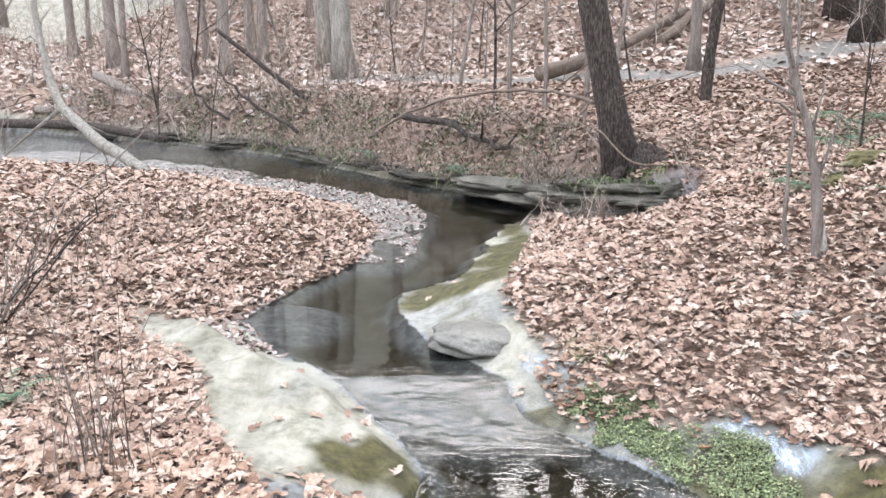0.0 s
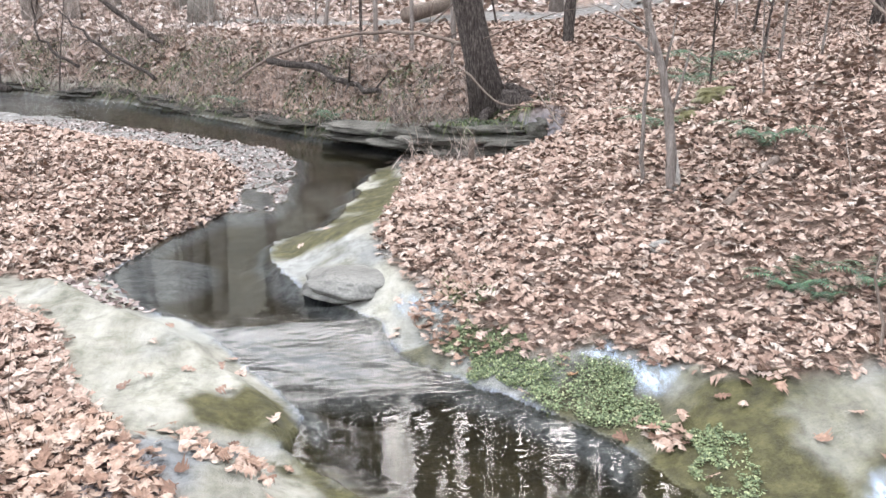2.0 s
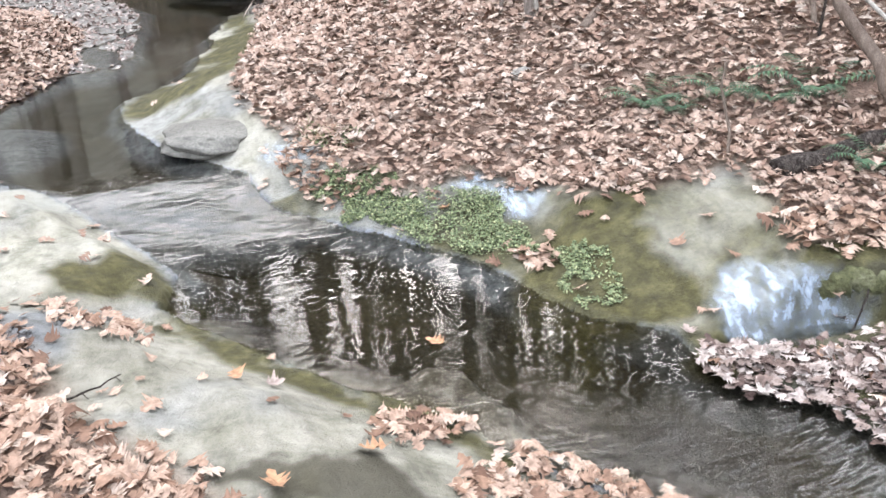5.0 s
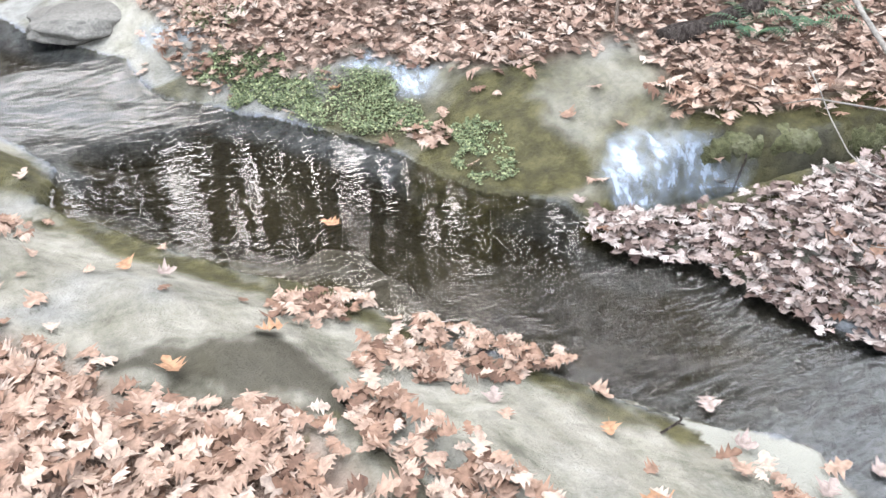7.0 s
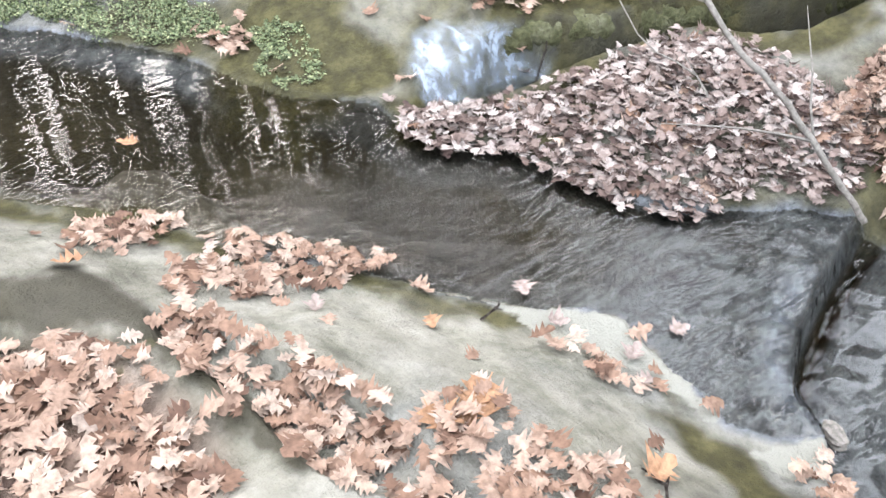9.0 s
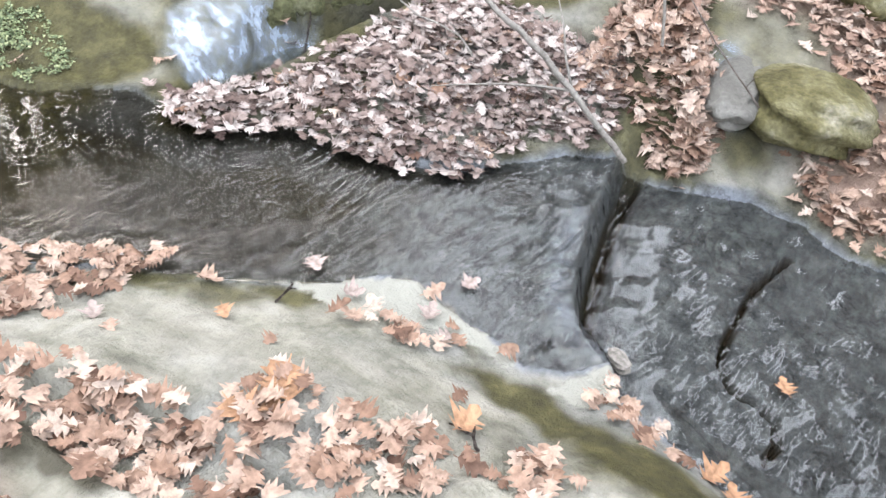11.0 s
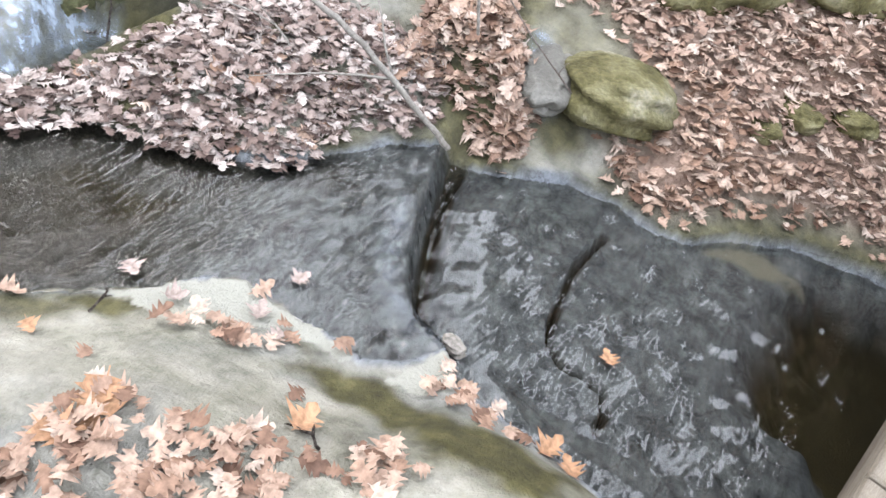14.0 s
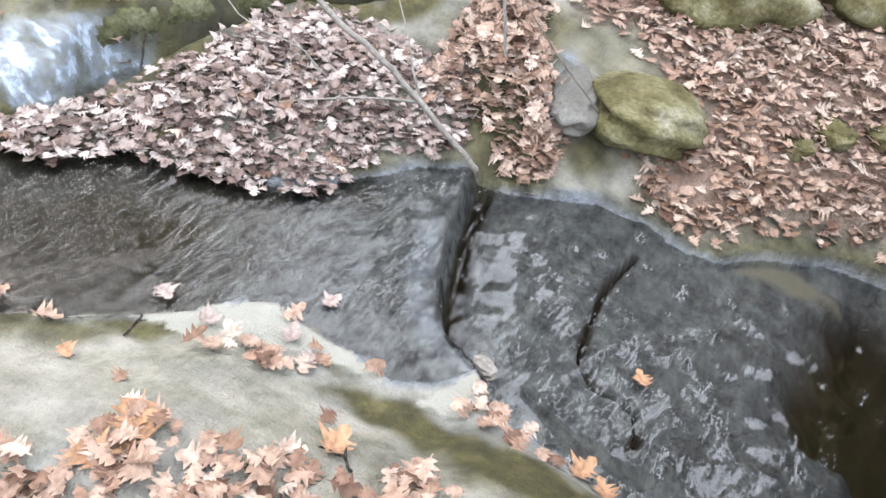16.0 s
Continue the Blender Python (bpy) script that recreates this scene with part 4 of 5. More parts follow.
def stems(name, roots, mat, label, category, length, lean, seed, width=.006, segs=3, droop=0.0):
    """Many thin blades or stems in one mesh, each a narrow bent strip."""
    rnd = np.random.RandomState(seed)
    N = len(roots)
    a, face = rnd.rand(N) * 2 * np.pi, rnd.rand(N) * np.pi
    ln, le = length * (.5 + rnd.rand(N)), lean * (.4 + rnd.rand(N))
    k = np.linspace(0, 1, segs + 1)
    out = le[:, None] * k[None] ** 1.6 * ln[:, None]
    z = ln[:, None] * (k[None] - droop * k[None] ** 2 * 1.8)
    c = np.stack([roots[:, None, 0] + np.cos(a)[:, None] * out, roots[:, None, 1] + np.sin(a)[:, None] * out, roots[:, None, 2] + z], -1)
    w = width * (.6 + .8 * rnd.rand(N))[:, None] * (1 - .85 * k[None])
    off = np.stack([np.cos(face)[:, None] * w, np.sin(face)[:, None] * w, 0 * w], -1)
    v = np.stack([c - off, c + off], 2).reshape(-1, 3)
    q = np.arange(segs)
    f = np.stack([2 * q, 2 * q + 1, 2 * q + 3, 2 * q + 2], -1)[None] + (np.arange(N) * 2 * (segs + 1))[:, None, None]
    return tagged(mesh_object(name, v, f.reshape(-1, 4), mat), label, category, kind="stuff")


def thicket(name, roots, mat, label, tall, lean, seed, width=.008, shoots=6):
    """Bare bushy stems in one mesh: each a bent strip with finer shoots rising from it."""
    rnd_ = np.random.RandomState(seed)
    V, F, base = [], [], 0

    def strips(p0, d, ln, w0, segs):
        nonlocal base
        k = np.linspace(0, 1, segs + 1)
        c = p0[:, None] + d[:, None] * (ln[:, None] * k)[..., None]
        c[..., 2] -= (.22 * ln)[:, None] * k ** 2 * rnd_.rand(len(p0), 1)
        c[..., :2] += .05 * rnd_.randn(len(p0), segs + 1, 2) * ln[:, None, None] * k[:, None]
        face = rnd_.rand(len(p0)) * np.pi
        w = w0[:, None] * (1 - .8 * k)
        off = np.stack([np.cos(face)[:, None] * w, np.sin(face)[:, None] * w, 0 * w], -1)
        q = np.arange(segs)
        f = np.stack([2 * q, 2 * q + 1, 2 * q + 3, 2 * q + 2], -1)[None] + (np.arange(len(p0)) * 2 * (segs + 1))[:, None, None] + base
        V.append(np.stack([c - off, c + off], 2).reshape(-1, 3))
        F.append(f.reshape(-1, 4))
        base += len(p0) * 2 * (segs + 1)
        return c

    N = len(roots)
    d = np.stack([lean * rnd_.randn(N), lean * rnd_.randn(N), np.ones(N)], -1)
    d /= np.linalg.norm(d, axis=1, keepdims=True)
    ln = tall * (.5 + rnd_.rand(N))
    c = strips(roots, d, ln, width * (.7 + .6 * rnd_.rand(N)), 5)
    for q in range(shoots):
        at = rnd_.randint(1, 5, N)
        p = c[np.arange(N), at]
        e_ = d * .7 + rnd_.randn(N, 3) * .55
        strips(p, e_ / np.linalg.norm(e_, axis=1, keepdims=True), ln * (.25 + .3 * rnd_.rand(N)), width * .5 * np.ones(N), 3)
    return tagged(mesh_object(name, np.concatenate(V), np.concatenate(F), mat), label, "brush", kind="stuff")


def on_land(x, y, lift=0.0):
    h = land(x, y)[0] + mound(x, y)
    return np.stack([x, y, h + lift], -1)


def tree(name, base, lean, dia, tall, bark, seed, label, limbs=8, fork=.45, twigs=70, roots=True, category="tree", group=""):
    """A bare tree: flared trunk, tapering limbs that fork, and a spray of twigs."""
    rnd = np.random.RandomState(seed)
    e = thing(name, base[0], base[1], base[2], label, category, group)
    k = np.linspace(0, 1, 16)
    path = np.stack([lean[0] * k * tall + .012 * tall * np.sin(k * 5 + seed), lean[1] * k * tall + .012 * tall * np.cos(k * 4 + seed) - .012 * tall * np.cos(seed), k * tall - .15], -1)
    r = dia / 2 * (1 - .9 * k ** 1.1) * (1 + .55 * np.exp(-k * tall / (dia * .8)))
    part("trunk", tube(path, r, 14, .10, seed), bark, e)
    sprays = []
    for m in range(limbs):
        s = fork + (1 - fork) * (m + .5) / limbs * .92
        at = np.array([np.interp(s, k, path[:, c]) for c in range(3)])
        az = m * 2.4 + rnd.rand()
        reach = tall * (.16 + .16 * rnd.rand()) * (1.25 - s * .7)
        tip = at + reach * np.array([np.cos(az), np.sin(az), .75 + .5 * rnd.rand()])
        line = bent(at, tip, (0, 0, -.06 * reach), 7, reach * .06, seed + m)
        r0 = np.interp(s, k, r) * .62
        part("limb", tube(line, np.linspace(r0, r0 * .22, 7), 6, .1, m), bark, e)
        for q in range(twigs // limbs):
            p = line[2 + rnd.randint(5)]
            d = (tip - at) / reach * .6 + rnd.randn(3) * .55
            sprays.append(tube(bent(p, p + d * reach * .38, (0, 0, .04 * reach), 4, reach * .05, q), np.linspace(r0 * .26, .006, 4), 3))
    tagged(part("twigs", join(sprays), bark, e), kind="stuff")
    if roots:
        for m in range(6):
            az = m * 1.05 + rnd.rand() * .5
            out = dia * (.75 + .5 * rnd.rand())
            part("root", tube(bent((np.cos(az) * dia * .3, np.sin(az) * dia * .3, .22 * dia), (np.cos(az) * out, np.sin(az) * out, -.12), (0, 0, .02), 6, .02, m), np.linspace(dia * .2, dia * .06, 6), 8, .15, m), bark, e)
    return e


def stick(name, pts, r0, r1, mat, label, category="branch", seed=0, sides=7, steps=12, wob=.02, side_twigs=0, group=""):
    """A limb along a few given points, with optional side twigs as parts."""
    pts = np.array(pts, float)
    k = np.linspace(0, len(pts) - 1, steps)
    i = np.minimum(k.astype(int), len(pts) - 2)
    u = (k - i)[:, None]
    prev, nxt = np.maximum(i - 1, 0), np.minimum(i + 2, len(pts) - 1)
    line = .5 * (2 * pts[i] + (pts[i + 1] - pts[prev]) * u + (2 * pts[prev] - 5 * pts[i] + 4 * pts[i + 1] - pts[nxt]) * u ** 2 + (3 * pts[i] - pts[prev] - 3 * pts[i + 1] + pts[nxt]) * u ** 3)
    rnd = np.random.RandomState(seed)
    line[1:-1] += (rnd.rand(steps - 2, 3) - .5) * wob
    e = thing(name, *pts[0], label, category, group)
    part("stem", tube(line - pts[0], np.linspace(r0, r1, steps), sides, .18, seed), mat, e)
    for m in range(side_twigs):
        q = rnd.randint(steps // 4, steps - 1)
        d = (line[q] - line[q - 1]) / np.linalg.norm(line[q] - line[q - 1]) + rnd.randn(3) * .7
        ln = np.linalg.norm(pts[-1] - pts[0]) * (.12 + .15 * rnd.rand())
        rr = r0 + (r1 - r0) * q / steps
        part("side_twig", tube(bent(line[q] - pts[0], line[q] - pts[0] + d * ln * .6, (0, 0, .05 * ln), 5, ln * .06, m), np.linspace(rr * .55, .002, 5), 4), mat, e)
    return e


# ---- trees ----
big = tree("oak_tree", (2.57, 12.45, .6), (-.165, .0), .46, 17, BARK_DARK, 3, "large dark-barked oak leaning over the undercut stream bank", limbs=9, fork=.4)
for q, (a_, b_, r_) in enumerate((((.1, -.1, .4), (.75, -.45, .12), .17), ((.05, -.2, .3), (.45, -.6, -.05), .13), ((.2, 0, .5), (.95, -.2, .2), .12), ((-.1, -.2, .25), (-.35, -.6, -.1), .1), ((.3, -.2, .2), (.9, -.65, -.2), .09))):
    part("root", tube(bent(a_, b_, (0, 0, .06), 9, .06, 60 + q), np.linspace(r_, r_ * .45, 9), 9, .3, 60 + q), BARK_DARK, big)
tree("pale_tree", (-2.87, 25.9, height(-2.87, 25.9)), (-.09, .02), .62, 20, BARK_PALE, 5, "tall pale-barked tree with a mossy foot on the flat", limbs=9, fork=.4)
tree("pale_tree", (-4.0, 29.0, height(-4.0, 29.0)), (-.11, .02), .5, 19, BARK_PALE, 6, "pale-barked tree behind its thicker neighbour", limbs=8, fork=.45)
snag_z = height(5.04, 16.8)
stick("dead_snag", [(5.04, 16.8, snag_z - .1), (5.09, 16.8, snag_z + 1.0), (5.2, 16.8, snag_z + 1.95)], .12, .10, BARK_DARK, "broken-off dark standing dead trunk", "dead tree", 2, 10)
tree("young_tree", (6.3, 22.5, height(6.3, 22.5)), (.01, 0), .3, 13, BARK_GREY, 8, "slim grey young tree beside the sandy path", limbs=7, roots=False)
proto = [tree("woodland_tree", (-8.6, 28.4, height(-8.6, 28.4)), (-.02, .01), .42, 18, BARK_GREY, 9, "grey-brown bare woodland tree", group="woodland trees", roots=False),
         tree("woodland_tree", (-7.1, 28.0, height(-7.1, 28.0)), (.02, .01), .4, 17, BARK_GREY, 10, "grey-brown bare woodland tree", group="woodland trees", roots=False),
         tree("woodland_tree", (-12.0, 31.6, height(-12.0, 31.6)), (-.06, .0), .45, 19, BARK_GREY, 11, "grey-brown bare woodland tree", group="woodland trees", roots=False)]
rnd = np.random.RandomState(21)
count = 0
while count < 90:
    az, far = radians(-42 + 98 * rnd.rand()), 27 + 38 * rnd.rand() ** .8
    if rnd.rand() < .2:
        az, far = radians(50 + 70 * rnd.rand()), 20 + 16 * rnd.rand()
    x, y = far * math.sin(az), far * math.cos(az)
    if 0 < math.degrees(az) < 50 and far < 36:
        continue
    if near_line(path_line, np.array([x]), np.array([y]))[0][0] < 1.6 or inside(CHANNEL, np.array([x]), np.array([y]))[0]:
        continue
    big_k = .35 + .55 * rnd.rand() ** 1.5
    tall_k = (.8 + .4 * rnd.rand()) * (1.55 if math.degrees(az) > -5 else 1.0)
    copy_thing(proto[count % 3], pose(x, y, height(x, y), 0, 0, rnd.rand() * 360) @ Matrix.Diagonal((big_k * tall_k ** .5, big_k * tall_k ** .5, tall_k, 1)))
    count += 1
tall = tree("tall_tree", (15.5, 25.0, height(15.5, 25.0)), (-.02, -.02), .62, 25, BARK_DARK, 14, "tall dark-barked tree high on the slope, added for reflections in the water", 11, .35, 44, False, group="slope trees")
for az, far in ((21, 33), (24, 30), (28, 36), (36.5, 17), (40, 21), (43, 15), (48, 19), (53, 15), (58, 20), (66, 26), (15, 38), (9, 40), (19.3, 36), (26.5, 27), (28.5, 29), (31, 24), (38, 26), (34, 22), (45.5, 24)):
    x, y = far * math.sin(radians(az)), far * math.cos(radians(az))
    k = .8 + .35 * rnd.rand()
    copy_thing(tall, pose(x, y, height(x, y) - .1, 0, 0, rnd.rand() * 360) @ Matrix.Diagonal((k, k, .85 + .3 * rnd.rand(), 1)))
# added trees far upslope that hide part of the sky from the pools' reflections
for q in range(46):
    az, far = radians(-14 + 68 * rnd.rand()), 47 + 13 * rnd.rand()
    x, y = far * math.sin(az), far * math.cos(az)
    k = 1.2 + .5 * rnd.rand()
    copy_thing(tall, pose(x, y, height(x, y) - .2, 0, 0, rnd.rand() * 360) @ Matrix.Diagonal((k, k, 1.0 + .25 * rnd.rand(), 1)))
# unseen trees added on the right to darken reflections in slab and deep pool
for q in range(9):
    az, far = radians(88 + 42 * rnd.rand()), 9 + 8 * rnd.rand()
    x, y = far * math.sin(az), far * math.cos(az)
    k = .9 + .4 * rnd.rand()
    copy_thing(tall, pose(x, y, height(x, y) - .2, 0, 0, rnd.rand() * 360) @ Matrix.Diagonal((k, k, .8, 1)))
# unseen trees added behind the bridge, holding back some skylight
for q in range(26):
    az, far = radians(118 + 190 * rnd.rand()), 8 + 22 * rnd.rand()
    x, y = far * math.sin(az), far * math.cos(az)
    if not inside(CHANNEL, np.array([x]), np.array([y]))[0]:
        copy_thing(proto[q % 3], pose(x, y, height(x, y), 0, 0, rnd.rand() * 360) @ Matrix.Diagonal((1, 1, .8 + .4 * rnd.rand(), 1)))
# saplings
sap = [tree("sapling", (.92, 17.1, height(.92, 17.1)), (-.05, 0), .07, 5.5, BARK_DARK, 31, "thin bare sapling with fine twigs", 9, .25, 45, False, "sapling", "saplings"),
       tree("sapling", (1.76, 16.3, height(1.76, 16.3)), (-.02, 0), .09, 6, BARK_GREY, 32, "thin bare sapling with fine twigs", 9, .25, 45, False, "sapling", "saplings"),
       tree("sapling", (2.27, 14.7, height(2.27, 14.7)), (.02, 0), .05, 4, BARK_GREY, 33, "thin bare sapling with fine twigs", 9, .25, 45, False, "sapling", "saplings")]
for q in range(70):
    az, far = radians(-38 + 90 * rnd.rand()), 17 + 22 * rnd.rand()
    x, y = far * math.sin(az), far * math.cos(az)
    if inside(CHANNEL, np.array([x]), np.array([y]))[0]:
        continue
    k = .45 + .8 * rnd.rand()
    copy_thing(sap[q % 3], pose(x, y, height(x, y) - .03, rnd.randn() * 7, rnd.randn() * 7, rnd.rand() * 360) @ Matrix.Diagonal((k, k, k, 1)))
for x, y, k in ((4.4, 9.2, .45), (5.4, 9.5, .5), (4.2, 7.6, .4), (6.3, 11.5, .6), (5.0, 8.0, .35), (4.12, 4.65, .3), (4.9, 6.1, .35), (7.2, 13.0, .7)):
    copy_thing(sap[int(k * 20) % 3], pose(x, y, height(x, y) - .03, rnd.randn() * 5, rnd.randn() * 5, rnd.rand() * 360) @ Matrix.Diagonal((k, k, k, 1)))
s0 = height(2.74, 6.36)
broken = stick("broken_sapling", [(2.74, 6.36, s0 - .05), (2.70, 6.38, s0 + .5), (2.60, 6.4, s0 + 1.0), (2.38, 6.45, s0 + 1.75), (2.2, 6.5, s0 + 2.9)], .048, .012, BARK_GREY, "split grey sapling with a pale splintered foot", "sapling", 4, 9, 18, .015, 6)
part("splinter", tube([(.035, -.03, 0), (.035, -.035, .15), (.02, -.03, .34)], [.03, .022, .003], 6, .2), SAND, broken, "pale torn wood")
stick("leaning_stem", [(2.62, 6.7, height(2.62, 6.7)), (2.6, 6.7, 1.5), (2.62, 6.75, 2.3), (2.55, 6.8, 3.4)], .02, .006, BARK_GREY, "thin leaning grey stem", "sapling", 6, 6, 14, .03, 4)

# ---- fallen wood and branches ----
g = height
stick("fallen_log", [(-5.59, 15.52, .3), (-7.22, 17, .93), (-8.37, 18.2, 1.55), (-8.89, 18.8, 2.61), (-9.14, 19.2, 3.71), (-9.3, 19.5, 5.2)], .13, .05, BARK_PALE, "pale barkless dead trunk leaning out of the stream", "log", 3, 10, 20, .04, 4)
stick("fallen_log", [(-15.5, 27.0, .45), (-11, 25.0, .5), (-7.6, 22.6, .3)], .16, .10, BARK_DARK, "dark sodden log lying along the water's edge", "log", 4, 10, 14, .05)
stick("fallen_log", [(-13.5, 27.8, .8), (-10.2, 26.4, .75), (-7.6, 24.6, .55)], .14, .09, BARK_GREY, "grey fallen log lodged on the bank", "log", 5, 10, 14, .05, 2)
stick("fallen_log", [(-11.5, 28.0, 1.9), (-9.4, 26.3, 1.2), (-8.4, 25.4, .7)], .16, .14, BARK_GREY, "broken brown log sloping down the bank", "log", 7, 10, 14, .06, 2)
stick("fallen_log", [(-9.8, 28.2, 1.5), (-7.4, 28.3, 1.55)], .15, .13, DEADWOOD, "short pale broken log on the flat", "log", 8, 10, 8, .04)
stick("fallen_log", [(2.3, 21.4, 2.0), (5.2, 25.5, 2.75), (8.6, 31.0, 4.0)], .2, .13, DEADWOOD, "long pale fallen trunk across the sandy path", "log", 9, 10, 14, .06, 3)
stick("fallen_log", [(6.6, 27.0, g(6.6, 27.0) + .15), (9.8, 31.0, g(9.8, 31.0) + .3)], .18, .12, DEADWOOD, "pale fallen trunk on the hillside", "log", 10, 10, 10, .06)
stick("dead_branch", [(-3.3, 21.6, 1.15), (-4.5, 21.8, 2.05), (-5.9, 22, 3.15)], .075, .05, BARK_DARK, "straight dark dead limb leaning from the bank", "branch", 11, 8, 12, .04)
stick("dead_branch", [(-1.7, 17.6, .8), (-.6, 16.2, 1.5), (.6, 14.6, 1.85), (1.6, 13.2, 1.9), (2.25, 12.3, 1.75)], .025, .03, DEADWOOD, "long pale arching dead branch against the oak", "branch", 12, 7, 20, .04, 7)
stick("dead_branch", [(2.1, 12.2, 1.4), (2.5, 11.9, 1.0), (2.95, 11.6, .95)], .022, .012, DEADWOOD, "bare pale branch hanging by the oak's foot", "branch", 13, 6, 10, .03, 2)
stick("dead_branch", [(-3.6, 20.0, .7), (-5.0, 20.8, 1.5), (-5.8, 21.2, 2.2)], .05, .02, BARK_DARK, "dark crooked branch over the bank", "branch", 14, 6, 12, .12, 3)
stick("dead_branch", [(-5.6, 21.6, .9), (-6.4, 21.8, 1.5), (-6.6, 22, 2.4)], .045, .02, BARK_DARK, "dark crooked branch over the bank", "branch", 15, 6, 12, .12, 3)
stick("hanging_root", [(-.9, 16.6, 1.3), (-.1, 15.6, 1.3), (.5, 15.0, 1.0), (1.0, 14.2, .95)], .07, .04, BARK_DARK, "dark exposed root curling from the eroded bank", "root", 16, 7, 14, .12, 5)
stick("trailing_vine", [(2.95, 11.3, 1.2), (2.9, 10.2, .95), (2.78, 9.2, .85), (2.6, 8.4, .68)], .014, .008, DEADWOOD, "thin trailing vine down the leaf slope", "vine", 17, 5, 14, .04)
stick("short_log", [(2.95, 5.85, g(2.95, 5.85) + .03), (3.58, 6.25, g(3.58, 6.25) + .06)], .045, .035, DEADWOOD, "short weathered log half sunk in leaves", "log", 18, 9, 8, .02)
stick("arching_sapling", [(4.15, 4.7, g(4.15, 4.7)), (4.2, 4.95, 1.35), (4.25, 5.5, 1.95), (4.3, 6.6, 2.5), (4.25, 8.5, 3.0)], .022, .01, DEADWOOD, "pale sapling bent over into an arch", "sapling", 19, 7, 18, .02, 3)
stick("dead_stick", [(2.98, 3.95, g(2.98, 3.95)), (3.0, 4.05, .75), (2.98, 4.1, .9), (3.02, 4.15, 1.05)], .012, .006, DEADWOOD, "pale bare stick standing in the leaves", "stick", 20, 5, 10, .02)
root_at = (4.0, 3.65, g(4.0, 3.65))
stick("dead_tree", [root_at, (3.95, 3.9, .95), (3.8, 4.4, 1.5), (3.7, 5.2, 2.4)], .05, .03, DEADWOOD, "leaning dead trunk with peeling bark above ferns", "dead tree", 22, 9, 12, .03, 2)
stick("dead_tree", [(4.4, 3.55, g(4.4, 3.55)), (4.3, 3.8, 1.1), (4.15, 4.4, 1.8), (4.1, 5.2, 2.6)], .04, .028, DEADWOOD, "second leaning dead trunk beside the first", "dead tree", 23, 9, 12, .03, 1)
stick("mossy_log", [(3.15, 3.72, g(3.15, 3.72) + .03), (3.85, 3.68, g(3.85, 3.68) + .04)], .075, .06, BARK_DARK, "short dark mossy log between ferns", "log", 24, 9, 9, .03)
stick("bare_branch", [(3.33, 1.03, .02), (3.3, 1.1, .1), (3.2, 1.35, .35), (3.09, 1.55, .56), (3.0, 1.71, .69), (2.98, 2.11, .98), (3.07, 2.7, 1.31), (3.13, 3.55, 1.66), (3.09, 4.38, 2.01)], .016, .010, SAND, "bare tan branch rising from a drift of leaves", "branch", 25, 7, 26, .012, 3)
stick("bare_branch", [(3.81, 1.12, .15), (3.75, 1.21, .62), (3.72, 1.31, 1.11), (3.71, 1.49, 1.65)], .009, .005, SAND, "thin upright pinkish stem in a leaf drift", "branch", 26, 6, 14, .012, 1)
stick("thin_twig", [(3.2, 1.8, .12), (3.16, 1.93, .36), (3.07, 2.18, .45), (3.09, 2.34, .53), (3.09, 2.61, .76)], .006, .0025, SAND, "thin forked pale twig", "twig", 27, 5, 12, .015, 3)
stick("thin_twig", [(3.98, .66, .2), (3.9, .76, .33), (3.82, .9, .47), (3.76, 1.06, .66), (3.75, 1.18, .77)], .005, .003, BARK_GREY, "thin brown twig across the boulder", "twig", 28, 5, 10, .01, 1)
for q, (x, y, a, ln) in enumerate(((2.55, 4.1, .3, .35), (2.75, 4.2, -.4, .3), (2.9, 4.05, 1.2, .25), (1.55, 1.55, .2, .2), (.95, 2.25, .8, .2), (2.9, 2.75, .5, .4), (-.75, 3.2, .2, .25), (1.4, .55, 1.0, .14))):
    stick("loose_twig", [(x, y, g(x, y) + .012), (x + ln * .5 * math.cos(a), y + ln * .5 * math.sin(a), g(x + ln * .5 * math.cos(a), y + ln * .5 * math.sin(a)) + .03),
                         (x + ln * math.cos(a + .3), y + ln * math.sin(a + .3), g(x + ln * math.cos(a + .3), y + ln * math.sin(a + .3)) + .012)], .006, .003, BARK_DARK, "small dark twig lying on rock", "twig", 40 + q, 5, 8, .01, 2, "loose twigs")

# ---- rocks ----
rock("mossy_boulder", 4.24, .5, (.33, .28, .15), -60, MOSS_ROCK, 2, "rounded olive-green mossy boulder among leaves", sink=.35)
rock("pale_boulder", 4.12, .86, (.36, .14, .09), 20, STONE, 12, "smooth grey wet rock beside the mossy boulder", sink=.4)
rock("mossy_ledge", 5.25, .4, (.5, .3, .24), -60, MOSS_ROCK, 5, "undercut rock with green moss on top", sink=.45)
rock("mossy_ledge", 5.8, -.4, (.45, .3, .24), -60, MOSS_ROCK, 6, "undercut rock with green moss on top", sink=.45)
rock("small_stone", 4.9, -.45, (.16, .11, .07), 60, MOSS_ROCK, 7, "small mossy stone half buried in leaves", "half-buried stones", sink=.55)
rock("small_stone", 5.0, -.75, (.14, .1, .07), 80, MOSS_ROCK, 8, "small mossy stone half buried in leaves", "half-buried stones", sink=.55)
rock("small_stone", 4.7, -.3, (.13, .1, .06), 20, MOSS_ROCK, 9, "small mossy stone half buried in leaves", "half-buried stones", sink=.6)
rock("mossy_rock", 4.05, 8.3, (.42, .16, .1), 42, MOSS_ROCK, 10, "moss-grown rock on the leafy slope", sink=.55)
rock("mossy_rock", 3.62, 7.9, (.22, .13, .08), 20, MOSS_ROCK, 11, "moss-grown rock on the leafy slope", sink=.55)
